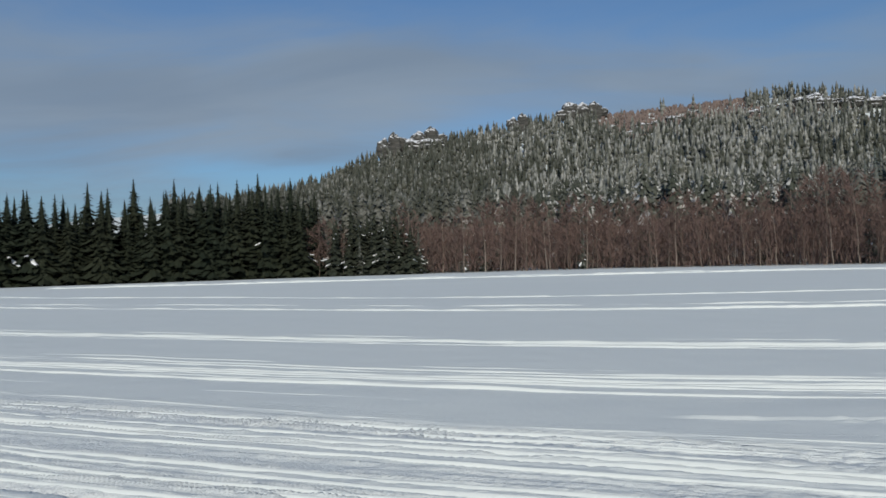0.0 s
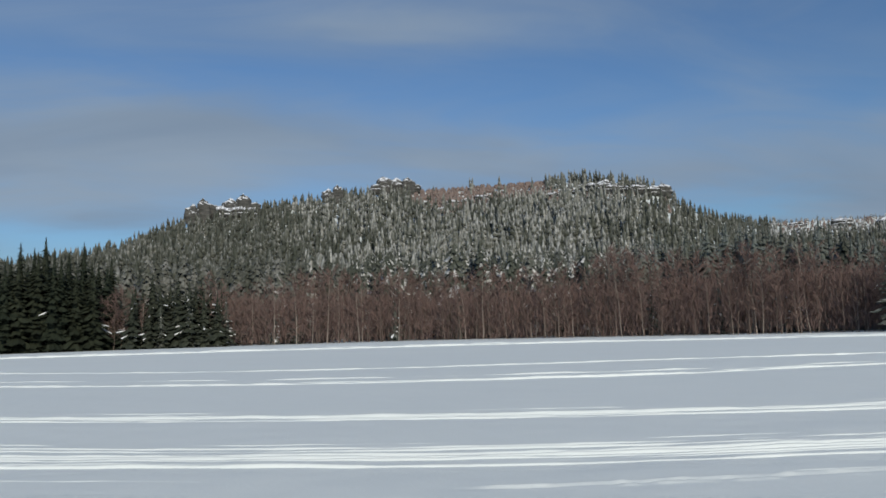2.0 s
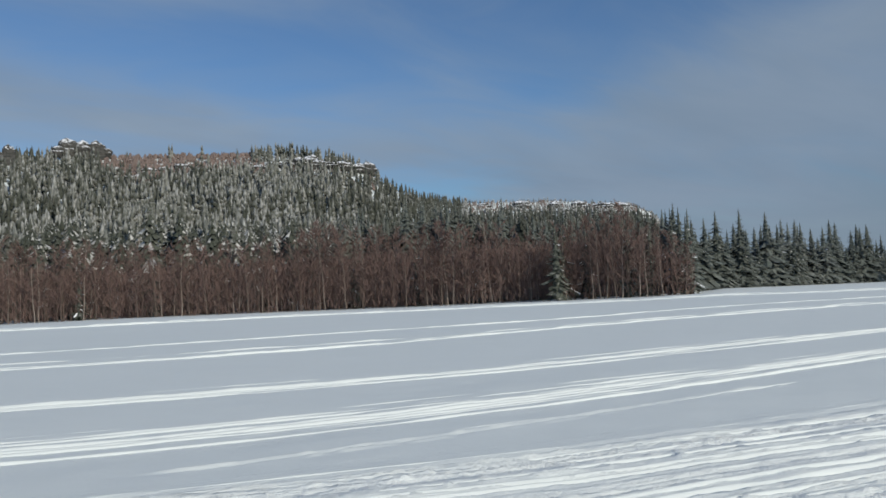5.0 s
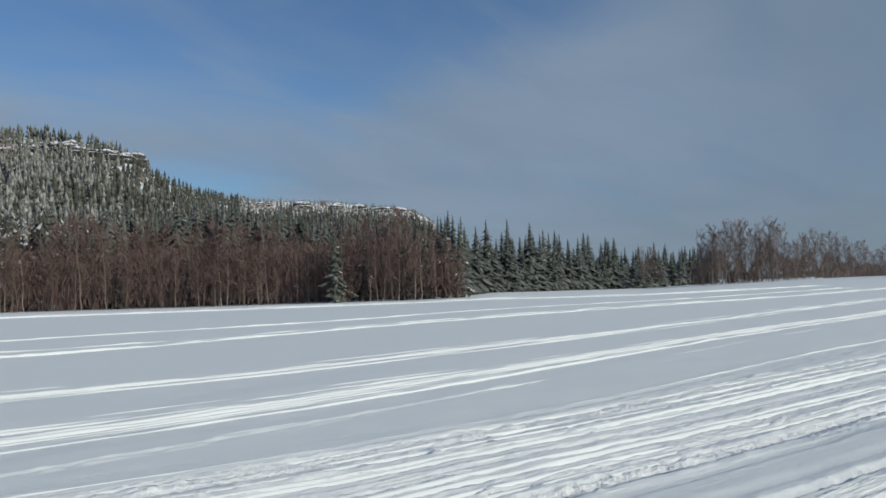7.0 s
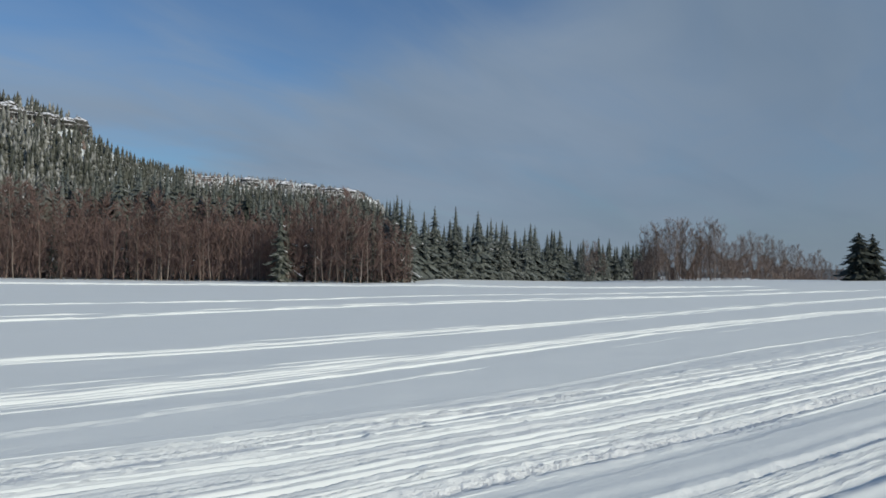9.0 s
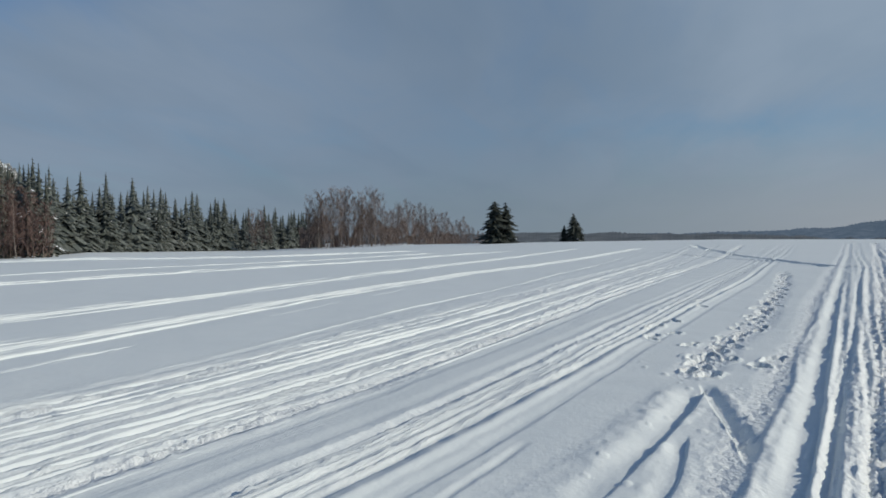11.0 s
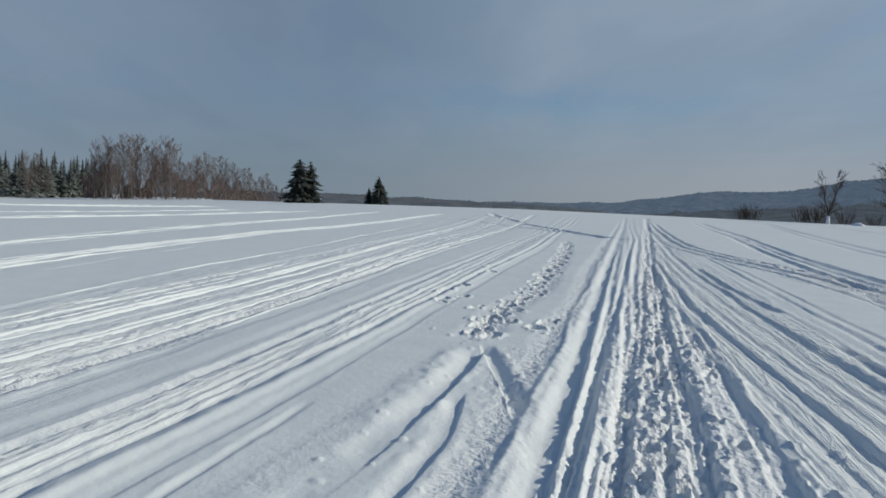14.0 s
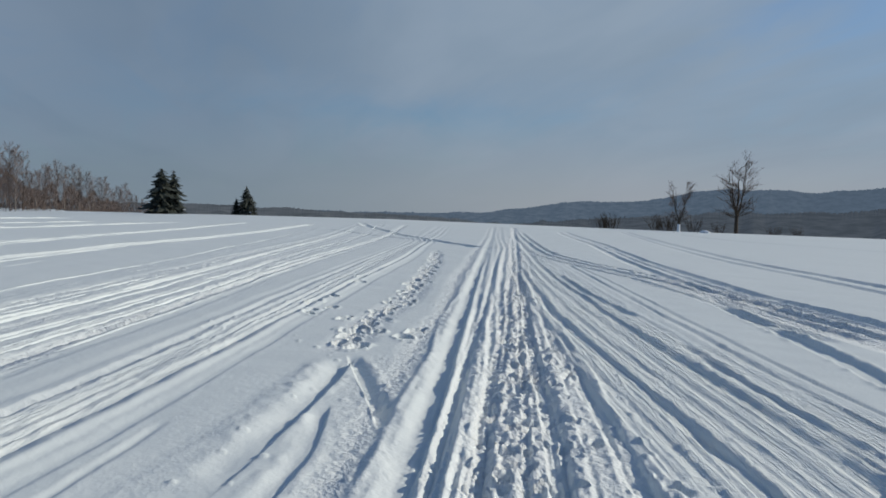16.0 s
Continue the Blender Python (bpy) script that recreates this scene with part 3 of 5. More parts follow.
    t.trench(m, -0.15, 0.11, 0.062, 0.15, 0.03, seed=28, wobble=0.012)
    t.ridge(m, 0.084, 0.024, 0.14, 0.010, seed=29)
    t.trench(m, -0.34, 0.054, 0.0375, 0.063, 0.036, 0.006, seed=30, wobble=0.02)
    t.churn(m, 0.22, 0.030, 31, 0.30)
    nn = [(2.5, -0.50), (4.87, -1.39), (8.59, -2.80), (14.7, -5.02), (24.6, -8.6), (41, -14.6), (67.4, -23.6), (115, -40.3)]
    t.trench(nn, 0.13, 0.0406, 0.0336, 0.058, 0.0232, 0.010, seed=35, wobble=0.02)
    t.ridge(nn, 0.063, 0.033, 0.0, 0.004, seed=36, wobble=0.015, even=0.7)
    t.trench(nn, -0.17, 0.058, 0.0336, 0.0348, 0.029, 0.008, seed=34, wobble=0.03)
    t.strands(m, 0.16, 3, 0.03, 0.008, 210, -0.5)
    # trodden path
    o = [(2.5, -0.82), (4.57, -1.66), (8.25, -3.05), (23.4, -8.75), (60, -22.3), (122, -45.5)]
    t.churn(o, 0.46, 0.066, 37)
    t.churn(o, 1.2, 0.020, 137)
    t.trench(o, 0.10, 0.029, 0.028, 0.029, 0.0232, seed=38, wobble=0.03)
    t.trench(o, -0.12, 0.029, 0.028, 0.029, 0.0232, seed=39, wobble=0.03)
    pp = [(2.5, -1.12), (4.49, -1.93), (6.38, -2.65), (8.9, -3.54), (12.3, -4.78), (16.9, -6.45), (23, -8.6), (40, -15.1), (80, -29.8), (120, -44.2)]
    t.trench(pp, 0.0, 0.0986, 0.056, 0.0406, 0.029, 0.014, seed=41, wobble=0.07, gap=0.3)
    t.ridge(pp, 0.112, 0.024, -0.22, 0.014, seed=40)
    p2 = [(2.5, -1.92), (4.42, -2.50), (5.5, -2.83), (6.8, -3.24), (8.34, -3.74), (10.2, -4.36), (12.4, -5.06)]
    t.trench(p2, 0.0, 0.0928, 0.0476, 0.058, 0.029, 0.012, seed=42, wobble=0.07, gap=0.35)
    t.ridge(p2, 0.07, 0.024, -0.20, 0.008, seed=43)
    t.ridge(p2, 0.14, 0.021, 0.24, 0.020, seed=44)
    t.churn(p2, 0.7, 0.026, 251, 0.2)
    # fan of tracks that bend away
    d3 = [(2.4, -2.72), (4.43, -3.28), (5.32, -3.54), (6.35, -3.80), (7.54, -4.11), (8.94, -4.46), (10.56, -4.84), (16, -6.5), (26, -9.8)]
    t.trench(d3, 0.0, 0.0812, 0.0476, 0.0754, 0.0406, 0.008, seed=45, wobble=0.03, gap=0.2)
    t.trench(d3, 0.30, 0.0406, 0.012, 0.0464, 0.0232, 0.008, seed=46)
    t.trench(d3, 0.55, 0.0464, 0.014, 0.0464, 0.0232, 0.012, seed=47, gap=0.4)
    t.trench(d3, -0.30, 0.058, 0.016, 0.058, 0.029, 0.008, seed=48, gap=0.5)
    d1 = [(2.4, -3.48), (4.2, -3.99), (5.23, -4.31), (6.47, -4.68), (7.95, -5.16), (9.73, -5.69), (11.9, -6.26), (14.4, -6.98), (17.5, -7.94), (24, -10.0), (40, -15.6)]
    t.trench(d1, 0.0, 0.087, 0.0532, 0.0812, 0.0406, seed=49, wobble=0.02)
    t.trench(d1, 0.32, 0.058, 0.016, 0.058, 0.029, 0.006, seed=50, gap=0.3)
    d2 = [(3.0, -4.0), (4.72, -4.53), (5.48, -4.68), (6.35, -4.92), (7.33, -5.24), (8.44, -5.64), (9.7, -6.05)]
    t.trench(d2, 0.0, 0.0754, 0.0448, 0.0696, 0.0348, seed=51, wobble=0.04, gap=0.2)
    d4 = [(4.0, -5.02), (5.79, -5.59), (7.3, -6.04), (9.14, -6.60), (11.4, -7.38), (14.2, -8.32), (17.5, -9.40), (30, -13.4)]
    d4b = [(3.6, -4.55), (5.26, -5.07), (6.64, -5.54), (8.32, -6.09), (10.4, -6.73), (12.9, -7.57), (15.9, -8.52), (28, -12.5)]
    t.trench(d4, 0.0, 0.029, 0.028, 0.029, 0.0174, seed=52)
    t.trench(d4b, 0.0, 0.0348, 0.028, 0.0348, 0.0174, seed=53)
    t.trench([(12.2, -6.82), (13.5, -7.12), (15.3, -7.53), (18.2, -8.40), (22, -9.6)], 0.0, 0.12, 0.055, 0.08, 0.06, seed=54)
    t.strands(d1, 0.30, 6, 0.013, 0.006, 130, -0.36, 0.025)
    t.strands(d1, 0.30, 5, 0.010, 0.006, 131, 0.30, 0.025)
    t.strands(d3, 0.65, 10, 0.012, 0.008, 110, 0.0, 0.025)
    t.strands(d2, 0.35, 5, 0.010, 0.006, 111, -0.2, 0.025)
    t.strands(d4b, 0.40, 5, 0.014, 0.004, 150, 0.2, 0.022)
    t.strands(pp, 0.5, 6, 0.016, 0.012, 151, -0.1, 0.025)
    t.strands(o, 0.30, 3, 0.012, 0.010, 152, 0.0, 0.025)
    t.strands(nn, 0.30, 5, 0.016, 0.006, 153, 0.0, 0.022)
    for line in (d1, d2, d3):
        t.streak(line, 1.1, 1, 0.0, 33)
    q4 = [(4, -5.7), (7.15, -6.98), (8.34, -7.46), (9.7, -8.02), (11.3, -8.68), (13.1, -9.35), (15.2, -10.2)]
    t.trench(q4, 0.0, 0.192, 0.0825, 0.112, 0.08, seed=55, wobble=0.03)
    q5 = [(7, -9.9), (11, -10.85), (14.6, -11.6), (19.2, -13.1), (25.2, -15.4), (33, -18.6), (43, -22.7), (56, -28.1), (73, -34.2), (95, -42.5)]
    t.trench(q5, 0.0, 0.24, 0.085, 0.14, 0.10, 0.015, seed=56, wobble=0.04)
    t.trench(q5, 0.45, 0.10, 0.05, 0.10, 0.08, 0.015, seed=328, wobble=0.03, gap=0.4)
    t.trench(q5, 0.95, 0.208, 0.075, 0.128, 0.096, 0.02, seed=57, gap=0.3)
    t.churn([(7, -8.7), (10, -9.5), (15, -10.75), (21, -12.6)], 1.3, 0.07, 58)
    # a track that leaves the path in a bend and joins the others
    q7 = [(9.2, -8.9), (12, -9.65), (15.5, -10.7), (20, -11.9), (25.7, -12.7), (31, -13.7), (37, -15.2), (46, -18.3), (60, -23.2), (85, -32.0)]
    t.trench(q7, 0.0, 0.128, 0.06, 0.096, 0.064, 0.01, seed=59)
    t.trench(q7, 0.55, 0.08, 0.045, 0.08, 0.048, 0.01, seed=60)
    t.trench(q7, -0.50, 0.096, 0.0525, 0.08, 0.048, 0.01, seed=61)
    t.strands(q7, 0.8, 5, 0.05, 0.02, 170)
    t.streak(q7, 1.6, 1, 0.0, 35)
    q6 = [(10, -14.6), (18.1, -17.9), (33.2, -24.0), (70, -41), (109, -58.7)]
    t.trench(q6, 0.0, 0.36, 0.09, 0.16, 0.128, 0.01, seed=62)
    t.trench(q6, 1.0, 0.2, 0.06, 0.16, 0.112, 0.01, seed=63)
    t.trench([(30, -46), (48.6, -48.4), (69.4, -50.3), (117, -68.5)], 0.0, 0.6, 0.12, 0.3, 0.3, seed=64)
    # tracks that cross the others far out
    t.groove([(43, -13.6), (56, -14.0), (73, -14.7), (96, -16.0), (125, -19.5)], 0.7, 0.14, 0.06, seed=65, edge=0.3)
    t.groove([(36, -16.0), (43, -13.9), (60, -12.2), (84, -9.0)], 0.5, 0.10, 0.05, seed=66, edge=0.25)
    # footsteps
    rng = random.Random(4)
    line = np.array(o)
    for i in range(420):
        x = 3.2 + 38 * rng.random() ** 1.7
        y = np.interp(x, line[:, 0], line[:, 1]) + rng.gauss(0, 0.17)
        t.foot(x, y, -0.33 + rng.uniform(-1.5, 1.5), rng.uniform(0.02, 0.055), rng.uniform(0.05, 0.13))
    for i in range(60):
        x = 3.0 + 7 * rng.random()
        y = -0.345 * x - rng.gauss(0.55, 0.25)
        t.foot(x, y, -0.33 + rng.uniform(-0.5, 0.5), rng.uniform(0.02, 0.045), rng.uniform(0.07, 0.14))
    # loose clods thrown out beside the tracks
    for line, off, spread, count, first, last in ((kl, 0.02, 0.09, 190, 1.5, 18), (g2, -0.05, 0.12, 50, 4, 14), (p, 0.05, 0.15, 10, 3.5, 9.4), (q, 0.0, 0.30, 14, 6, 11), (m, 0.28, 0.12, 30, 4, 14), (s1, 0.6, 0.3, 80, 0, 14),
                                                 (p2, 0.1, 0.25, 90, 3, 9), (pp, -0.2, 0.15, 50, 3, 10), (d3, 0.45, 0.2, 50, 3, 9), (nn, 0.2, 0.08, 40, 4, 12)):
        lx, ly = np.array(line).T
        for i in range(count):
            x = rng.uniform(first, last)
            t.clod(x, np.interp(x, lx, ly) + off + rng.gauss(0, spread), rng.uniform(0.005, 0.020), rng.uniform(0.020, 0.050))
    trail = np.array([(9.2, -1.28), (9.9, -1.50), (12.9, -2.55), (16.9, -3.88), (21.9, -5.45), (28.3, -7.4), (37, -9.75)])
    t.churn(trail, 0.40, 0.030, 61)
    for i in range(80):
        x = 9.7 + i * 0.27 + 0.003 * i * i
        if x > 37:
            break
        y = np.interp(x, trail[:, 0], trail[:, 1]) + (0.11 if i % 2 else -0.11) + rng.uniform(-0.12, 0.12)
        t.foot(x, y, -0.28 + rng.uniform(-0.5, 0.5), rng.uniform(0.07, 0.13), rng.uniform(0.12, 0.22))
    for x, y in ((13.7, -1.75), (13.3, -1.35), (12.2, -1.75), (10.9, -1.65), (11.9, -2.1), (14.6, -1.5), (12.9, -1.25), (18.6, -3.0), (10.4, -2.3), (10.9, -2.6), (20.5, -3.3), (15.6, -1.95)):
        t.foot(x, y, rng.uniform(-0.9, 0.3), 0.09, rng.uniform(0.16, 0.26))


def field():
    fine = np.concatenate([np.arange(-40, 62, 0.30), np.arange(62, 88, 0.24), np.arange(88, 121, 0.10), np.arange(121, 142.2, 0.2)])
    fine = fine[: (len(fine) - 1) // 4 * 4 + 1]
    coarse = np.linspace(fine[-1], fine[0] + 360, 61)[1:-1]
    coarse = np.concatenate([coarse])
    az = np.concatenate([fine, coarse])
    pad = (-len(az)) % 4
    if pad:
        extra = np.linspace(coarse[-1], fine[0] + 360, pad + 2)[1:-1]
        az = np.concatenate([az, extra])
    r = [0.6]
    while r[-1] < 118:
        q = r[-1]
        px = q * q / 2160.0
        if q < 3:
            step = 0.12
        else:
            step = max(0.0048 * q, px * (0.40 if 18 < q < 120 else 0.8))
        if 22 < q < 58:
            step = min(step, 0.36)
        elif 58 <= q < 113:
            step = min(step, 0.75)
        r.append(q + step)
    near_rows = len(r)
    while r[-1] < 1300:
        r.append(r[-1] * 1.03)
    while r[-1] < 4800:
        r.append(r[-1] * 1.14)
    r = np.array(r)
    a = np.radians(az)
    nc, n4 = len(az), len(az) // 4
    gx, gy = np.outer(r[:near_rows], np.sin(a)).ravel(), np.outer(r[:near_rows], np.cos(a)).ravel()
    t = Tracks(gx, gy)
    press(t)
    gz = terrain(gx, gy) + t.finish() + 0.012 * lumps(gx, gy, 1.7, 5) + 0.006 * lumps(gx, gy, 0.5, 6)
    a4 = a[::4]
    fx, fy = np.outer(r[near_rows:], np.sin(a4)).ravel(), np.outer(r[near_rows:], np.cos(a4)).ravel()
    fz = terrain(fx, fy)
    verts = np.concatenate([[(0, 0, 0)], np.stack([gx, gy, gz], 1), np.stack([fx, fy, fz], 1)])
    i = np.arange(nc)
    j = (i + 1) % nc
    quads = []
    for k in range(near_rows - 1):
        b, c = 1 + k * nc, 1 + (k + 1) * nc
        quads.append(np.stack([b + i, c + i, c + j, b + j], 1))
    base = 1 + near_rows * nc
    i4 = np.arange(n4)
    j4 = (i4 + 1) % n4
    far_rows = len(r) - near_rows
    for k in range(far_rows - 1):
        b, c = base + k * n4, base + (k + 1) * n4
        quads.append(np.stack([b + i4, c + i4, c + j4, b + j4], 1))
    quads = np.concatenate(quads)
    last = 1 + (near_rows - 1) * nc
    q = np.arange(n4)
    inner = [last + (4 * q + k) % nc for k in range(4, -1, -1)]
    seam = np.stack([base + q, base + (q + 1) % n4] + inner, 1)
    fan = np.stack([np.zeros_like(i), 1 + i, 1 + j], 1)
    corners = np.concatenate([quads.ravel(), seam.ravel(), fan.ravel()]).astype(np.int32)
    sizes = np.concatenate([np.full(len(quads), 4), np.full(len(seam), 7), np.full(len(fan), 3)])
    mesh = bpy.data.meshes.new("ground")
    mesh.vertices.add(len(verts))
    mesh.vertices.foreach_set("co", verts.astype(np.float32).ravel())
    mesh.loops.add(len(corners))
    mesh.loops.foreach_set("vertex_index", corners)
    mesh.polygons.add(len(sizes))
    mesh.polygons.foreach_set("loop_start", np.concatenate([[0], np.cumsum(sizes)[:-1]]).astype(np.int32))
    mesh.update(calc_edges=True)
    mesh.validate()
    mesh.polygons.foreach_set("use_smooth", np.ones(len(mesh.polygons), bool))
    mesh.materials.append(SNOW)
    worn = np.zeros(len(verts), np.float32)
    worn[1:1 + len(gx)] = np.clip(t.rough / 0.035, 0, 1)
    lined = np.zeros(len(verts), np.float32)
    lined[1:1 + len(gx)] = t.lines
    mesh.attributes.new("streaked", "FLOAT", "POINT").data.foreach_set("value", lined)
    mesh.attributes.new("churned", "FLOAT", "POINT").data.foreach_set("value", worn)
    return tagged(new("ground", mesh), "snow-covered open field with ski and sled tracks", "snow field", kind="structure")


ground = field()


# ---- builders ----
class Soup:
    """Collects vertices and faces for one mesh."""

    def __init__(self):
        self.v, self.f = [], []

    def add(self, verts, faces):
        b = len(self.v)
        self.v.extend(verts)
        self.f.extend([[i + b for i in q] for q in faces])

    def tube(self, path, radii, sides=6):
        rings = []
        for k, (p, rad) in enumerate(zip(path, radii)):
            a = Vector(path[min(k + 1, len(path) - 1)]) - Vector(path[max(k - 1, 0)])
            a.normalize()
            side = a.orthogonal().normalized()
            other = a.cross(side)
            rings.append([tuple(Vector(p) + rad * (math.cos(w) * side + math.sin(w) * other))
                          for w in (2 * math.pi * s / sides for s in range(sides))])
        verts = [v for ring in rings for v in ring]
        faces = [[k * sides + s, k * sides + (s + 1) % sides, (k + 1) * sides + (s + 1) % sides, (k + 1) * sides + s]
                 for k in range(len(path) - 1) for s in range(sides)]
        faces.append([(len(path) - 1) * sides + s for s in range(sides)])
        self.add(verts, faces)

    def mesh(self, name, mat, smooth_faces=False):
        m = bpy.data.meshes.new(name)
        m.from_pydata([tuple(p) for p in self.v], [], self.f)
        if smooth_faces:
            m.polygons.foreach_set("use_smooth", np.ones(len(m.polygons), bool))
        m.materials.append(mat)
        return m


def part(name, mesh, parent, label=""):
    ob = new(name, mesh)
    ob.parent = parent
    return tagged(ob, label) if label else ob


def spruce(rng, tall, wide, mat, snow=0.25, whorls=24, label="", group="", taper=0.78):
    """A spruce: trunk, drooping boughs whorl by whorl, and pads of snow on some of them."""
    root = new("spruce_tree")
    trunk = Soup()
    trunk.tube([(0, 0, -0.4), (0, 0, tall * 0.5), (0, 0, tall * 0.97)], [tall * 0.014, tall * 0.009, 0.02], 7)
    crown, caps = Soup(), Soup()
    core = [(0.0, 0.0, tall * 0.99)]
    ring = 9
    for s in range(ring):
        w = 2 * math.pi * s / ring
        core.append((wide * 0.36 * math.cos(w), wide * 0.36 * math.sin(w), tall * 0.03))
    crown.add(core, [[0, 1 + s, 1 + (s + 1) % ring] for s in range(ring)])
    for k in range(whorls):
        u = (k + 0.5) / whorls
        zk = tall * (0.05 + 0.93 * u ** 0.92)
        reach = wide * ((1 - u) ** (taper + 0.16) + 0.018) * rng.uniform(0.74, 1.16)
        n = max(5, int(12 - 5 * u))
        w0 = rng.uniform(0, 6.28)
        for s in range(n):
            w = w0 + 2 * math.pi * s / n + rng.uniform(-0.25, 0.25)
            length = reach * rng.uniform(0.50, 1.24)
            droop = length * rng.uniform(0.22, 0.60) * (1.0 - 0.35 * u)
            half = 0.05 + 0.19 * length * rng.uniform(0.75, 1.25)
            cw, sw = math.cos(w), math.sin(w)
            z = zk + tall * 0.030 * rng.uniform(-1, 1) * (1 - 0.5 * u)
            verts = []
            for d, dz, hw in ((0.08, 0.06 * length, 0.4), (0.45, -0.25 * droop, 1.0), (0.80, -0.8 * droop, 0.72), (1.0, -0.9 * droop, 0.12)):
                px, py, pz = cw * d * length, sw * d * length, z + dz
                hw *= half
                verts += [(px - sw * hw, py + cw * hw, pz - 0.55 * hw), (px, py, pz), (px + sw * hw, py - cw * hw, pz - 0.55 * hw)]
            faces = []
            for q in range(3):
                b = 3 * q
                faces += [[b, b + 3, b + 4, b + 1], [b + 1, b + 4, b + 5, b + 2]]
            crown.add(verts, faces)
            if rng.random() < snow and length > 0.5 and u > 0.12:
                pad = []
                for d, dz, hw in ((0.40, -0.16 * droop, 0.5), (0.62, -0.45 * droop, 0.75), (0.92, -0.80 * droop, 0.4)):
                    px, py, pz = cw * d * length, sw * d * length, z + dz + 0.10
                    hw *= half * 0.7
                    pad += [(px - sw * hw, py + cw * hw, pz - 0.5 * hw), (px, py, pz + 0.05), (px + sw * hw, py - cw * hw, pz - 0.5 * hw)]
                caps.add(pad, [[0, 3, 4, 1], [1, 4, 5, 2], [3, 6, 7, 4], [4, 7, 8, 5]])
    part("trunk", trunk.mesh("trunk", BARK), root)
    part("crown", crown.mesh("crown", mat), root)
    if caps.v:
        tagged(part("snow_cover", caps.mesh("snow_cover", CAP), root, "white snow lying on the boughs"), kind="stuff")
    return tagged(root, label, "spruce", group)


def limb(rng, soup, twig, start, way, length, rad, level, spread, up, thin, counts):
    """A limb that bends, with smaller ones on it; the last level are thin twigs."""
    path, p, d = [tuple(start)], Vector(start), Vector(way).normalized()
    steps = 4 if level > 1 else 3
    for _ in range(steps):
        d = (d + Vector((rng.uniform(-1, 1), rng.uniform(-1, 1), rng.uniform(-0.6, 1.0) * up)) * 0.22).normalized()
        p = p + d * (length / steps)
        path.append(tuple(p))
    soup.tube(path, [rad * (1 - 0.72 * k / steps) for k in range(steps + 1)], 5 if level > 1 else 3)
    n = counts[level]
    for k in range(n):
        u = rng.uniform(0.25, 1.0)
        i = min(int(u * steps), steps - 1)
        a, b = Vector(path[i]), Vector(path[i + 1])
        q = a.lerp(b, u * steps - i)
        out = (d + Vector((rng.uniform(-1, 1), rng.uniform(-1, 1), rng.uniform(-0.5, 0.9))) * spread).normalized()
        if level <= 1:
            sprig(rng, twig, q, out, rng.uniform(0.5, 1.25) * thin[1], thin[0])
        else:
            limb(rng, soup, twig, q, out, length * rng.uniform(0.4, 0.62), rad * 0.45, level - 1, spread, up, thin, counts)


def sprig(rng, soup, q, out, length, width):
    side = out.cross(Vector((rng.uniform(-1, 1), rng.uniform(-1, 1), rng.uniform(-1, 1)))).normalized() * width
    mid = q + out * length * 0.5 + Vector((0, 0, rng.uniform(-0.1, 0.1)))
    tip = q + out * length + Vector((0, 0, -0.12 * length))
    soup.add([tuple(q - side), tuple(q + side), tuple(mid + side * 0.8), tuple(mid - side * 0.8), tuple(tip)], [[0, 1, 2, 3], [3, 2, 4]])


def birch(rng, tall, twig_mat, label="", group="", limbs=17, sprigs=19, bushy=0.16, wide=0.030, steep=0.7):
    """A leafless birch: pale trunk, steep limbs and a haze of thin twigs."""
    root = new("birch_tree")
    trunk, wood, twig = Soup(), Soup(), Soup()
    path, x, y = [], 0.0, 0.0
    for k in range(7):
        path.append((x, y, -0.4 + (tall + 0.2) * k / 6))
        x, y = x + rng.uniform(-0.22, 0.22), y + rng.uniform(-0.22, 0.22)
    r0 = tall * 0.0075
    trunk.tube(path, [r0 * (1 - 0.86 * k / 6) for k in range(7)], 6)
    for s in range(limbs):
        u = bushy + (0.97 - bushy) * (s + rng.random()) / limbs
        i = min(int(u * 6), 5)
        q = Vector(path[i]).lerp(Vector(path[i + 1]), u * 6 - i)
        w = rng.uniform(0, 6.28)
        way = Vector((math.cos(w), math.sin(w), rng.uniform(steep, steep + 0.9)))
        limb(rng, wood, twig, q, way, tall * rng.uniform(0.13, 0.24) * (1.25 - 0.7 * u), 0.035, 1, 0.9, 0.5, (wide, 1.15), (0, sprigs))
    part("trunk", trunk.mesh("trunk", BIRCH_BARK, True), root, "pale birch bark with dark marks")
    tagged(part("branchwork", wood.mesh("branchwork", twig_mat), root), kind="stuff")
    tagged(part("brushwood", twig.mesh("brushwood", twig_mat), root), kind="stuff")
    return tagged(root, label, "birch", group)


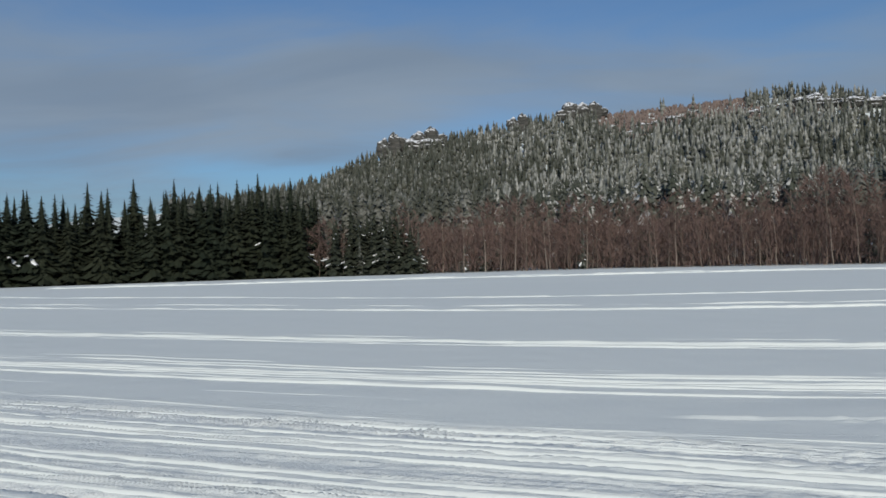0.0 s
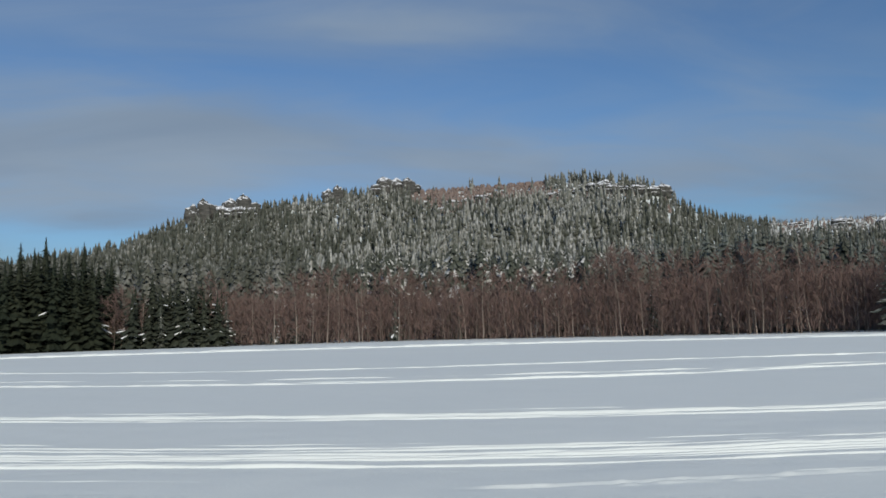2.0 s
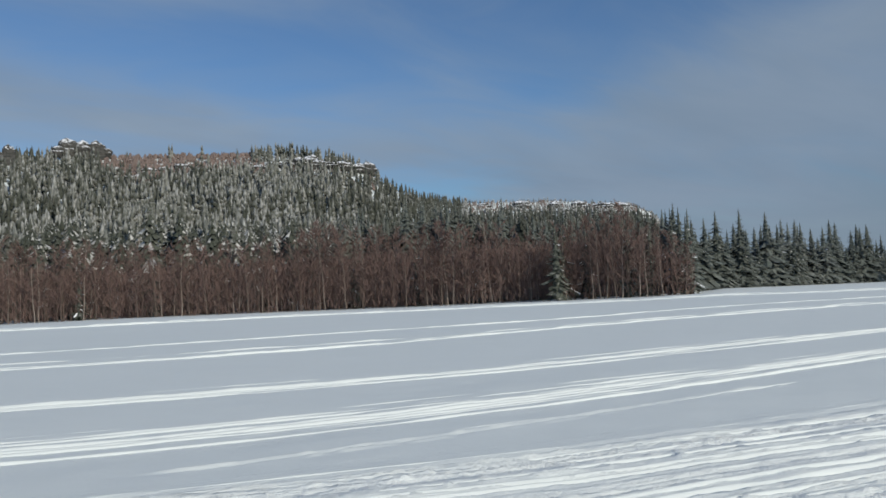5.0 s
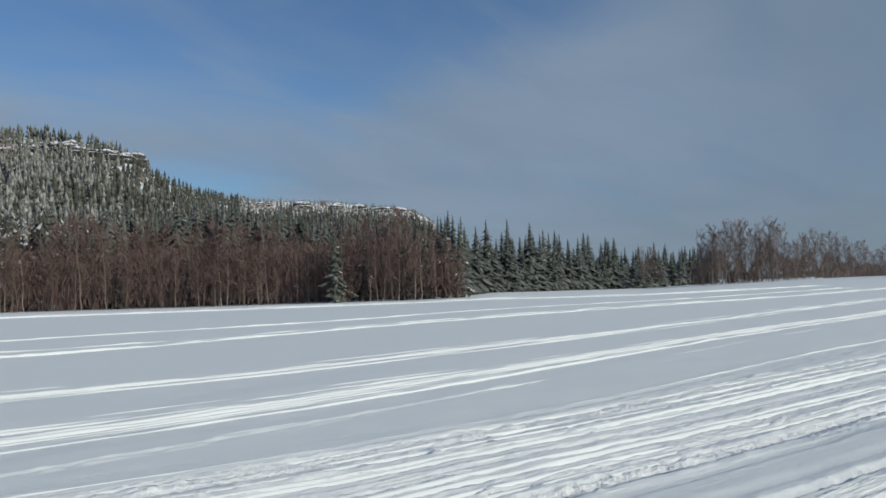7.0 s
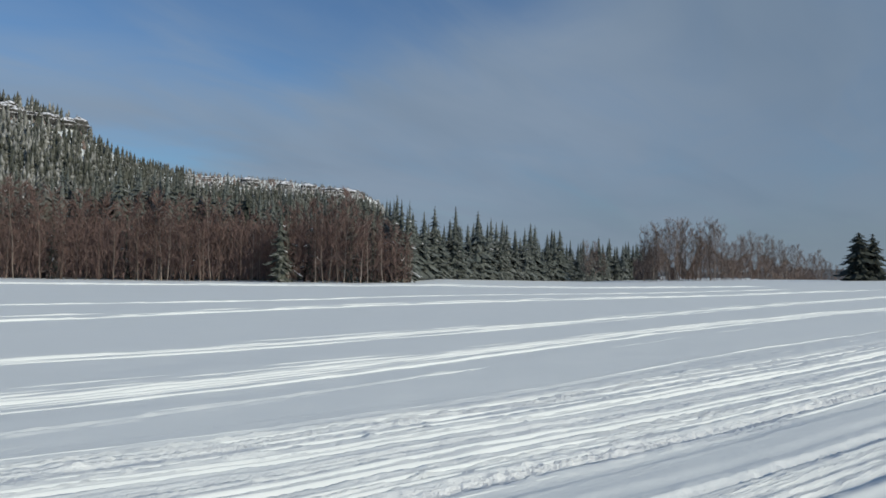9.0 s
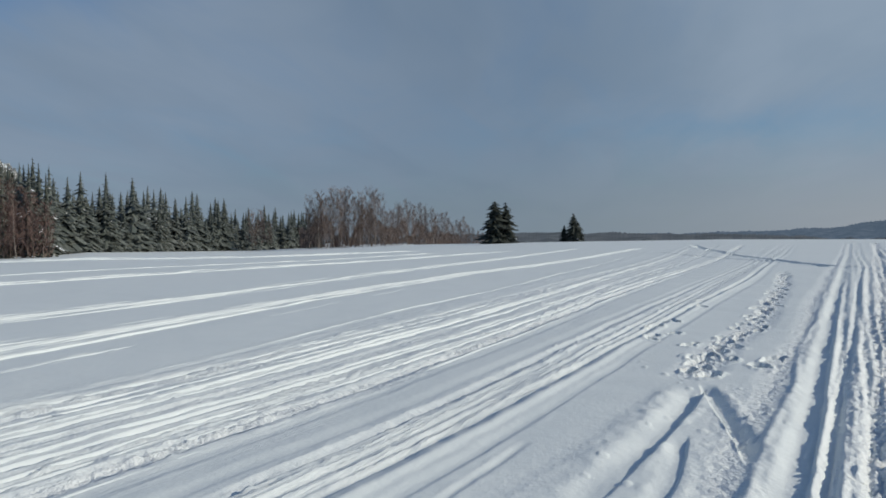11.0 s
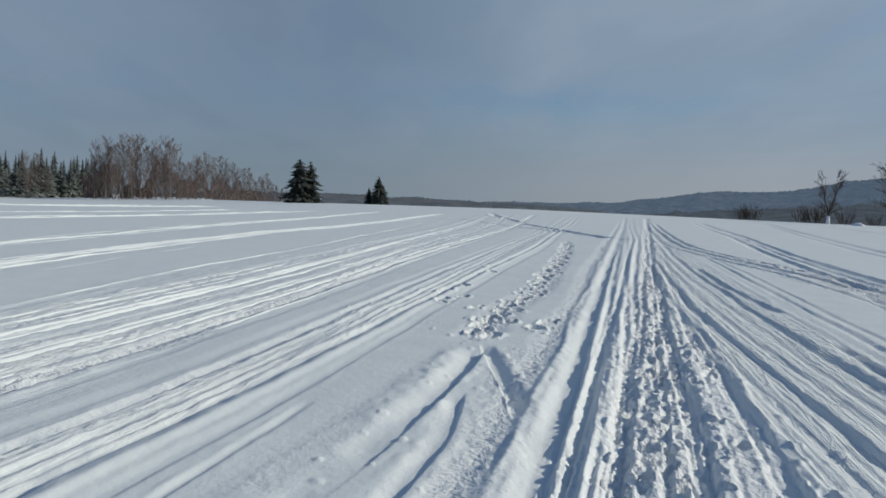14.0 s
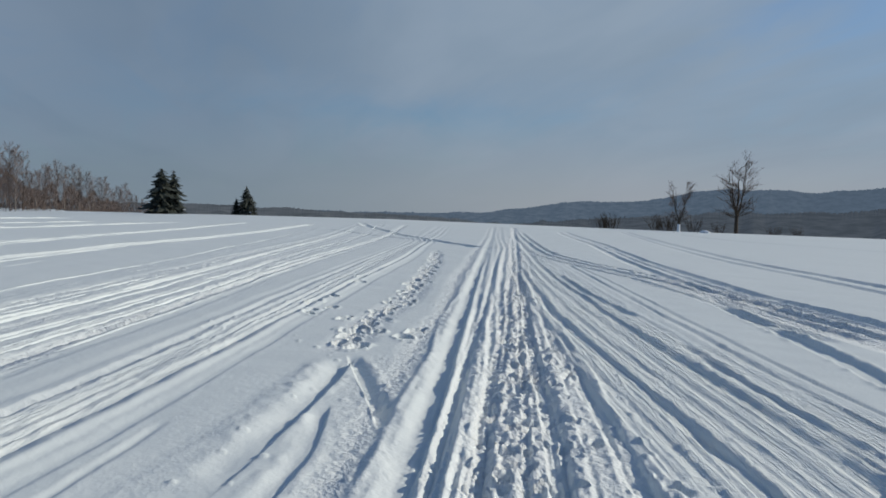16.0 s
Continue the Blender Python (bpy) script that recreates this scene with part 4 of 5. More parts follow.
def bare_tree(rng, tall, label, forks, spread, twig_len):
    """A large leafless tree with a forked crown."""
    root = new("bare_tree")
    trunk, wood, twig = Soup(), Soup(), Soup()
    fork = tall * 0.27
    trunk.tube([(0, 0, -4.0), (0.05, 0, 0.5), (0, 0.05, fork)], [tall * 0.030, tall * 0.026, tall * 0.022], 9)
    for s in range(forks):
        w = 2 * math.pi * s / forks + rng.uniform(-0.3, 0.3)
        path = [(0, 0, fork * 0.9)]
        lean = spread * rng.uniform(0.5, 1.0)
        high = tall * rng.uniform(0.82, 0.98)
        for k in range(1, 7):
            u = k / 6
            out = lean * tall * 0.5 * math.sin(u * 1.9)
            path.append((out * math.cos(w) + rng.uniform(-0.2, 0.2), out * math.sin(w) + rng.uniform(-0.2, 0.2), fork * 0.9 + (high - fork * 0.9) * u))
        wood.tube(path, [tall * 0.011 * (1 - 0.85 * k / 6) for k in range(7)], 6)
        for k in range(11):
            u = rng.uniform(0.08, 1.0) * 6
            i = min(int(u), 5)
            q = Vector(path[i]).lerp(Vector(path[i + 1]), u - i)
            a = w + rng.uniform(-1.7, 1.7)
            way = Vector((math.cos(a), math.sin(a), rng.uniform(0.3, 1.2)))
            limb(rng, wood, twig, q, way, tall * rng.uniform(0.10, 0.20), tall * 0.0030, 2, 0.85, 0.7, (0.010, twig_len), (0, 8, 8))
    for k in range(8):
        a = 2 * math.pi * (k + rng.random()) / 8
        limb(rng, wood, twig, Vector((0, 0, fork * rng.uniform(0.75, 1.0))), Vector((math.cos(a), math.sin(a), rng.uniform(0.3, 0.9))), tall * rng.uniform(0.18, 0.30), tall * 0.005, 2, 0.8, 0.5, (0.010, twig_len), (0, 6, 6))
    part("trunk", trunk.mesh("trunk", BARK, True), root)
    tagged(part("branchwork", wood.mesh("branchwork", BARK), root), kind="stuff")
    tagged(part("brushwood", twig.mesh("brushwood", TWIGS_GREY), root), kind="stuff")
    return tagged(root, label, "bare tree")


def shrub(rng, tall, wide, stems, label, mat, group=""):
    """A leafless bush of many stems."""
    root = new("shrub")
    wood, twig = Soup(), Soup()
    for s in range(stems):
        w, o = rng.uniform(0, 6.28), rng.uniform(0, 0.45) * wide
        q = Vector((o * math.cos(w), o * math.sin(w), -0.2))
        way = Vector((math.cos(w) * 0.5, math.sin(w) * 0.5, 1.2))
        limb(rng, wood, twig, q, way, tall * rng.uniform(0.6, 0.95), 0.04, 1, 0.8, 0.5, (0.022, 0.9), (0, 16))
    tagged(part("branchwork", wood.mesh("branchwork", mat), root), kind="stuff")
    tagged(part("brushwood", twig.mesh("brushwood", mat), root), kind="stuff")
    return tagged(root, label, "shrub", group)


def stand(ob, x, y, turn=0.0, size=1.0, sink=0.0, lean=0.0):
    """Copies a built thing to a place on the ground."""
    m = pose(x, y, ground_at(x, y) - sink, lean, 0, turn) @ Matrix.Scale(size, 4)
    made = copy_thing(ob, m)
    made.scale = (size, size, size)
    return made


def settle(ob, x, y, turn=0.0, sink=0.0):
    ob.matrix_basis = pose(x, y, ground_at(x, y) - sink, 0, 0, turn)
    return ob


def edge_at(az):
    return float(np.interp(az, EDGE[:, 0], EDGE[:, 1]))


rng = random.Random(11)


def plant(kinds, spots, rng, low, high, sink=0.1, lean=0.0):
    """Sets out trees of the kinds at the spots (x, y, scale); the first of each kind is moved itself."""
    used = set()
    for x, y, s in spots:
        ob = rng.choice(kinds)
        size = s * rng.uniform(low, high)
        if ob.name in used:
            stand(ob, x, y, rng.uniform(0, 360), size, sink, rng.uniform(-lean, lean))
        else:
            used.add(ob.name)
            settle(ob, x, y, rng.uniform(0, 360), sink)
            ob.scale = (size, size, size)
    for ob in kinds:
        if ob.name not in used:
            x, y, s = spots[0]
            settle(ob, x + 2, y + 3, 0, sink)


# ---- thin banks of snow thrown up along the far tracks ----
def snow_bank(line, offset, high, face, back, seed, broken=0.0):
    """A narrow crest of snow, steep towards smaller y, that sinks away where it is broken."""
    px, py = np.array(line, float).T
    x = np.arange(px[0], px[-1], 0.21)
    y = np.interp(x, px, py)
    k = int(min(4.0, 0.18 * (px[-1] - px[0])) / 0.21)
    pad = np.concatenate([2 * y[0] - y[k:0:-1], y, 2 * y[-1] - y[-2:-k - 2:-1]])
    y = np.convolve(pad, np.ones(2 * k + 1) / (2 * k + 1), "valid")
    tilt = np.gradient(y, x)
    nx, ny = -tilt / np.sqrt(1 + tilt ** 2), 1 / np.sqrt(1 + tilt ** 2)
    off = offset + 0.04 * lumps(x, x * 0, 6.0, seed) + 0.018 * lumps(x, x * 0, 0.6, seed + 1)
    part_high = 0.88 + 0.14 * lumps(x, x * 0, 5.0, seed + 2) + 0.14 * lumps(x, x * 0, 0.7, seed + 3) + 0.18 * lumps(x, x * 0, 0.33, seed + 6) + broken * (lumps(x, x * 0, 2.2, seed + 4) - 0.15)
    h = high * np.clip(part_high, 0.0, 1.3) * smooth((x - x[0]) / 4) * smooth((x[-1] - x) / 8)
    wide = 0.7 + 0.3 * np.clip(part_high, 0, 1.3)
    rows = []
    for d, share in ((-1.25 * face, 0.0), (-0.55 * face, 0.75), (0.0, 1.0), (0.5 * back, 0.62), (1.0 * back, 0.0)):
        qx, qy = x + nx * (off + d * wide), y + ny * (off + d * wide)
        z = terrain(qx, qy) + 0.012 * lumps(qx, qy, 1.7, 5) + 0.006 * lumps(qx, qy, 0.5, 6) + share * h - (0.03 if share == 0 else 0.012)
        rows.append(np.stack([qx, qy, z], 1))
    n = len(x)
    i = np.arange(n - 1)
    faces = np.concatenate([np.stack([r * n + i, r * n + i + 1, (r + 1) * n + i + 1, (r + 1) * n + i], 1) for r in range(4)])
    mesh = bpy.data.meshes.new("snow_bank")
    mesh.from_pydata(np.concatenate(rows).tolist(), [], faces.tolist())
    mesh.polygons.foreach_set("use_smooth", np.ones(len(mesh.polygons), bool))
    mesh.materials.append(SNOW)
    return part("snow_bank", mesh, ground)


FAR_BANKS = [
    (l0, 0.0, 0.26, 0.18, 0.30, 0.2), (l0, 9.0, 0.12, 0.15, 0.30, 0.7), (l1, 0.0, 0.10, 0.08, 0.20, 0.3), (l2, 0.0, 0.10, 0.08, 0.18, 0.3), (l2u, 0.0, 0.065, 0.08, 0.18, 0.6),
    (l2, 0.9, 0.035, 0.06, 0.14, 1.0), (l3, 0.0, 0.085, 0.08, 0.15, 0.15), (l3, 0.32, 0.05, 0.05, 0.10, 0.5), (l3, -0.30, 0.035, 0.05, 0.10, 0.7), (l3, -0.62, 0.05, 0.05, 0.10, 0.4),
    (l3, 1.0, 0.03, 0.05, 0.10, 1.3)]
MIDDLE_BANKS = [
    (l4u, 0.0, 0.045, 0.05, 0.10, 0.45), (l4u, -0.25, 0.04, 0.05, 0.10, 0.5), (l4u, 0.45, 0.025, 0.04, 0.08, 1.3), (l4, 0.92, 0.06, 0.06, 0.11, 0.2), (l4, 0.72, 0.065, 0.06, 0.11, 0.15),
    (l4, 0.52, 0.05, 0.05, 0.10, 0.3), (l4, 0.30, 0.025, 0.04, 0.09, 0.7), (l4, 0.0, 0.06, 0.05, 0.10, 0.15), (l4, -0.9, 0.02, 0.04, 0.09, 1.2), (rim, 0.14, 0.035, 0.03, 0.07, 0.3),
    (rim, -0.5, 0.02, 0.025, 0.06, 0.9)]
BUNDLE_BANKS = [
    (s1, 0.98, 0.022, 0.025, 0.05, 0.6), (s1, 0.70, 0.028, 0.025, 0.05, 0.5), (s1, 0.46, 0.022, 0.025, 0.05, 0.8), (s1, 0.20, 0.038, 0.035, 0.07, 0.35), (s1, 0.04, 0.030, 0.03, 0.06, 0.5),
    (s1, -0.26, 0.03, 0.025, 0.06, 0.5), (s2, 0.22, 0.038, 0.035, 0.07, 0.35), (s2, 0.08, 0.026, 0.03, 0.05, 0.6), (s2, -0.22, 0.03, 0.025, 0.06, 0.4), (kl, 0.36, 0.028, 0.025, 0.05, 0.5),
    (kl, 0.12, 0.03, 0.03, 0.05, 0.6), (kl, -0.22, 0.03, 0.03, 0.06, 0.4)]
for k, (line, off, high, face, back, broken) in enumerate(FAR_BANKS + MIDDLE_BANKS + BUNDLE_BANKS):
    snow_bank(line, off, 0.85 * high, face, 0.85 * back, 300 + 10 * k, broken)

# ---- dark spruce wood beside the field ----
dark = [spruce(rng, 20, w, NEEDLES, 0.012, 26, "tall dark green spruce with a few snow pads", "spruces at the field's dark edge") for w in (4.9, 5.3, 4.4, 5.6)]
spots = []
for row, (back, gap) in enumerate(((0, 0.85), (4, 0.85), (9, 0.95))):
    a = -37.0
    while a < -10.2 + row * 0.5:
        az = a + rng.uniform(-0.3, 0.3)
        d = edge_at(az) + back + rng.uniform(0, 2.5)
        x, y = polar(az, d)
        spots.append((x, y, (0.90, 0.98, 1.04)[row] * float(np.interp(az, [-37, -22, -10], [0.95, 0.99, 1.03]))))
        a += gap
plant(dark, spots, rng, 0.82, 1.13)
mid_green = [spruce(rng, 14, w, NEEDLES_MID, 0.03, 26, "middling green spruce with some snow on its boughs", "spruces between dark wood and birches") for w in (3.6, 4.2)]
spots = []
for k in range(20):
    az = -8.2 + 6.4 * (k + rng.random()) / 20
    x, y = polar(az, edge_at(az) + (k % 3) * 3.0 + rng.uniform(0, 2))
    spots.append((x, y, rng.uniform(0.72, 1.08)))
plant(mid_green, spots, rng, 0.85, 1.12)

# young snowy spruces among the birches
young = [spruce(rng, 12, w, NEEDLES_PALE, 0.05, 20, "young green spruce dusted with snow among bare birches", "young spruces among the birches") for w in (2.1, 2.4)]
spots = []
for az, back, s in ((-6.2, 0, 0.75), (-4.3, 0, 0.85), (-1.8, 2, 0.9),
                    (1.6, 5, 0.7), (3.1, 9, 0.85), (10.4, 3, 0.80), (15.2, 9, 0.95), (22.6, 12, 1.0), (29.3, 8, 0.9), (33.8, 11, 1.0),
                    (38.5, 11, 1.05), (44.3, 0, 1.12), (44.8, 4, 1.2), (46.5, 7, 1.1), (49.5, 6, 1.15), (51.0, 8, 1.2), (52.6, 9, 1.2), (53.6, 6, 1.1)):
    x, y = polar(az, edge_at(az) + back)
    spots.append((x, y, s))
plant(young, spots, rng, 0.94, 1.06)

# ---- bare birch wood ----
birches = [birch(rng, 13, TWIGS, "slender leafless birch with reddish-brown twigs and pale trunk", "birches of the wood's edge") for _ in range(7)]
spots = []
for k in range(285):
    az = -3.5 + 57.5 * (k + rng.random()) / 285
    back = 24 * rng.random() ** 1.5
    d = edge_at(az) + 0.5 + back
    x, y = polar(az, d)
    s = float(np.interp(az, [-4, 2, 8, 14, 22, 30, 40, 45, 50, 54], [0.95, 1.0, 0.98, 0.86, 1.0, 1.0, 0.95, 0.86, 0.92, 0.70]))
    swell = 1 + 0.14 * float(lumps(np.array([az]), np.array([0.0]), 2.6, 77)[0]) + 0.08 * float(lumps(np.array([az]), np.array([0.0]), 0.9, 78)[0])
    spots.append((x, y, s * swell * (0.88 + 0.10 * min(back / 14, 1))))
for k in range(16):
    az = -10.2 + 3.0 * (k + rng.random()) / 16
    spots.append((*polar(az, edge_at(az) + rng.uniform(-0.5, 6)), rng.uniform(0.62, 0.85)))
plant(birches, spots, rng, 0.90, 1.28, 0.1, 4.0)

thicket = Soup()
for k in range(50000):
    az = -3.5 + 57.3 * rng.random()
    back = 1.5 + 28 * rng.random() ** 1.2
    x, y = polar(az, edge_at(az) + back)
    q = Vector((x, y, rng.uniform(0.1, 9.5) * min(1.0, (54.5 - az) / 8 + 0.45)))
    q.z += 0.9 * max(0.0, (20 - az) / 24)
    sprig(rng, thicket, q, Vector((rng.uniform(-0.5, 0.5), rng.uniform(-0.5, 0.5), 1)), rng.uniform(0.9, 2.1), 0.036)
tagged(new("birch_thicket", thicket.mesh("birch_thicket", TWIGS)), "dense reddish-brown twigs of young birches", "thicket", kind="stuff")

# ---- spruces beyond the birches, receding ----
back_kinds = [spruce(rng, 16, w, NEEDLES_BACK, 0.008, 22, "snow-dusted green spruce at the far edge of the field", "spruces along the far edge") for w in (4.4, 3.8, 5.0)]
spots = []
for row in range(3):
    a = 50.5
    while a < 71.5:
        az = a + rng.uniform(-0.3, 0.3)
        d = float(np.interp(az, [50, 55, 57, 62, 67, 71.5], [160, 168, 180, 225, 285, 345])) + row * 6 + rng.uniform(0, 3)
        top = float(np.interp(az, [50, 54, 55, 57, 59, 61.5, 64, 66, 70, 72], [5.2, 5.4, 5.0, 4.9, 4.5, 4.05, 3.35, 3.0, 2.4, 2.2]))
        x, y = polar(az, d)
        tall = d * math.tan(radians(top)) + EYE_H - ground_at(x, y)
        spots.append((x, y, tall / 16.0))
        a += 0.8 * 170 / d
plant(back_kinds, spots, rng, 0.62, 1.08)

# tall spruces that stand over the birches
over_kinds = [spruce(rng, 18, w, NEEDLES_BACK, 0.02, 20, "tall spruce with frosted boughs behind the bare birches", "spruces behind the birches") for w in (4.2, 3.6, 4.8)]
spots = []
for k in range(64):
    az = 25.0 + 29.0 * (k + rng.random()) / 64
    d = edge_at(az) + 26 + rng.uniform(0, 22)
    top = float(np.interp(az, [25, 32, 38, 45, 50, 52.5, 54], [6.6, 7.4, 7.4, 6.7, 6.0, 6.0, 5.4])) * rng.uniform(0.80, 1.06)
    x, y = polar(az, d)
    spots.append((x, y, (d * math.tan(radians(top)) + EYE_H - ground_at(x, y)) / 18.0))
plant(over_kinds, spots, rng, 0.94, 1.02)

# ---- tall birches at the far side ----
far_birches = [birch(rng, 16, TWIGS_GREY, "tall leafless birch with a brownish crown and pale trunk", "birches on the far side", 66, 18, 0.18, 0.020, 0.8) for _ in range(4)]
spots = []
for k in range(54):
    az = 70.8 + 13.0 * (k + rng.random()) / 54
    d = float(np.interp(az, [70, 76, 80, 84], [240, 250, 300, 380])) + rng.uniform(0, 14)
    top = float(np.interp(az, [70.8, 72, 74, 75.6, 77, 78, 80, 82, 84], [3.1, 3.6, 3.8, 3.65, 3.1, 3.2, 2.4, 1.7, 1.1]))
    x, y = polar(az, d)
    spots.append((x, y, (d * math.tan(radians(top)) + EYE_H - ground_at(x, y)) / 16.0))
for az, d, s in ((66.9, 262, 0.95), (67.5, 266, 0.9), (67.2, 270, 0.9), (68.2, 275, 0.75)):
    x, y = polar(az, d)
    spots.append((x, y, s))
plant(far_birches, spots, rng, 0.72, 1.10, 0.1, 3.0)
brush = Soup()
for k in range(13000):
    az = 70.3 + 14.5 * rng.random()
    d = float(np.interp(az, [70, 76, 80, 84, 86], [262, 266, 316, 396, 430])) + rng.uniform(0, 16)
    top = float(np.interp(az, [70.3, 72, 76, 80, 84, 85], [1.6, 2.0, 2.0, 1.3, 0.6, 0.3])) * rng.random() * (0.85 + 0.6 * float(lumps(np.array([az]), np.array([0.0]), 0.5, 88)[0]))
    x, y = polar(az, d)
    q = Vector((x, y, ground_at(x, y) + d * math.tan(radians(max(top, 0.02)))))
    sprig(rng, brush, q, Vector((rng.uniform(-0.5, 0.5), rng.uniform(-0.5, 0.5), 1)), rng.uniform(1.0, 2.4), 0.07)
tagged(new("birch_undergrowth", brush.mesh("birch_undergrowth", TWIGS_GREY)), "dense dark undergrowth below the far birches", "thicket", kind="stuff")

# ---- lone spruces on the crest of the field ----
lone = spruce(rng, 12, 4.9, NEEDLES_SNOW_HAZE, 0.02, 30, "broad dark spruce standing alone on the snow crest", "lone spruces", 0.34)
lone_b = spruce(rng, 12, 4.3, NEEDLES_SNOW_HAZE, 0.02, 30, "dark pointed spruce standing alone on the snow crest", "lone spruces", 0.42)
for ob, az, d, tall in ((lone, 84.85, 200, 11.6), (lone_b, 85.65, 202, 11.2)):
    settle(ob, *polar(az, d), rng.uniform(0, 360), 0.2)
    ob.scale = (tall / 12,) * 3
stand(lone, *polar(85.2, 206), 40, 0.72, 0.2)
stand(lone_b, *polar(90.65, 216), 80, 0.70, 0.2)
stand(lone, *polar(90.95, 218), 10, 0.50, 0.2)
stand(lone_b, *polar(89.95, 217), 200, 0.42, 0.2)

# low scrub at the far edge
scrub = [shrub(rng, 3.2, 5.0, 16, "low leafless scrub along the far edge of the snow", TWIGS_GREY, "scrub at the far edge") for _ in range(3)]
spots = []
for k in range(34):
    az = 80.5 + 13.0 * (k + rng.random()) / 34
    x, y = polar(az, float(np.interp(az, [80, 84, 94], [330, 330, 250])) + rng.uniform(0, 20))
    spots.append((x, y, float(np.interp(az, [80, 84, 87, 94], [1.5, 1.2, 0.8, 0.7]))))
for k in range(16):
    x, y = polar(93.5 + 9.0 * (k + rng.random()) / 16, 232 + rng.uniform(0, 14))
    spots.append((x, y, 0.42))
plant(scrub, spots, rng, 0.7, 1.1)

# ---- bare trees by the valley ----
big = bare_tree(random.Random(21), 14.8, "large leafless tree with a forked trunk and open crown", 6, 0.34, 0.7)
settle(big, *polar(126.05, 152), 30, 0.2)
big.scale = (0.95, 0.95, 0.92)
small = bare_tree(random.Random(5), 8.6, "small leafless tree with a snow-plastered trunk foot", 4, 0.40, 0.5)
settle(small, *polar(122.2, 150), 110, 0.1)
plaster = Soup()
plaster.tube([(0, 0, -1.0), (0.03, 0, 0.4), (0.02, 0.02, 1.5)], [0.33, 0.31, 0.24], 9)
part("snow_sleeve", plaster.mesh("snow_sleeve", CAP, True), small, "wind-blown snow on the trunk")
valley = [shrub(rng, 4.6, 3.0, 26, "dark leafless bush at the brow of the field", BARK, "bushes at the brow") for _ in range(2)]
plant(valley, [(*polar(az, d), s) for az, d, s in ((116.9, 160, 0.62), (117.5, 162, 0.85), (117.3, 164, 0.7), (120.7, 158, 0.75), (121.3, 160, 0.9), (121.6, 162, 0.8), (123.2, 158, 0.8), (124.9, 170, 0.6), (130, 175, 0.6), (128.5, 180, 0.6))], rng, 0.9, 1.1)
bm = bmesh.new()
bmesh.ops.create_icosphere(bm, subdivisions=3, radius=1)
for v in bm.verts:
    v.co = Vector((v.co.x * 1.1, v.co.y * 0.8, max(v.co.z, -0.2) * 0.55)) * (1 + 0.15 * noise.noise(v.co * 2))
me = bpy.data.meshes.new("snow_heap")
bm.to_mesh(me)
bm.free()
me.polygons.foreach_set("use_smooth", np.ones(len(me.polygons), bool))
me.materials.append(CAP)
heap = tagged(new("snow_heap", me), "small heap of snow on the brow of the field", "snow heap")
settle(heap, *polar(124.0, 139), 0, 0.05)


# ---- woods too many to count ----
def cone_tree(rng, tiers, sides):
    """A small conifer of ragged tiers, one closed shape one unit tall."""
    v, f = [], []
    for k in range(tiers):
        u = k / tiers
        rad = 0.17 * (1 - u) ** 0.85 + 0.012
        w0 = rng.uniform(0, 6.28)
        for inner in (False, True):
            low = u * 0.93 + (0.42 / tiers if inner else 0.0)
            for i in range(sides):
                w = w0 + 2 * math.pi * i / sides
                q = rad * (0.60 if inner else rng.uniform(0.72, 1.30))
                v.append((q * math.cos(w), q * math.sin(w), low + rng.uniform(-0.25, 0.2) / tiers * (0.4 if inner else 1.0)))
    rings = 2 * tiers
    for k in range(rings - 1):
        for i in range(sides):
            a, b = k * sides + i, k * sides + (i + 1) % sides
            f += [[a, b, b + sides], [a, b + sides, a + sides]]
    v.append((rng.uniform(-0.008, 0.008), rng.uniform(-0.008, 0.008), 1.0))
    f += [[(rings - 1) * sides + i, (rings - 1) * sides + (i + 1) % sides, len(v) - 1] for i in range(sides)]
    return np.array(v), np.array(f)


def bough_tree(rng, whorls, boughs):
    """A conifer of single roof-shaped boughs round a solid core, one unit tall."""
    v, f = [(0.0, 0.0, 0.97)], []
    for s in range(7):
        v.append((0.11 * math.cos(s * 0.898), 0.11 * math.sin(s * 0.898), 0.0))
    f += [[0, 1 + s, 1 + (s + 1) % 7] for s in range(7)]
    for k in range(whorls):
        u = (k + 0.5) / whorls
        z0 = 0.04 + 0.95 * u
        reach = 0.20 * ((1 - u) ** 0.75 + 0.05)
        n = max(4, int(boughs * (1 - 0.35 * u)))
        w0 = rng.uniform(0, 6.28)
        for s in range(n):
            w = w0 + 2 * math.pi * s / n + rng.uniform(-0.25, 0.25)
            length = reach * rng.uniform(0.55, 1.32)
            z = z0 + rng.uniform(-1.3, 1.3) / whorls * (1 - u)
            half = length * rng.uniform(0.16, 0.32)
            c, q = math.cos(w), math.sin(w)
            drop = length * rng.uniform(0.55, 1.25)
            b = len(v)
            v += [(0, 0, z + 0.5 / whorls), (c * length * 0.6 - q * half, q * length * 0.6 + c * half, z - drop * 0.9),
                  (c * length * 0.6 + q * half, q * length * 0.6 - c * half, z - drop * 0.9), (c * length, q * length, z - drop * 0.75)]
            f += [[b, b + 3, b + 1], [b, b + 2, b + 3]]
    return np.array(v), np.array(f)


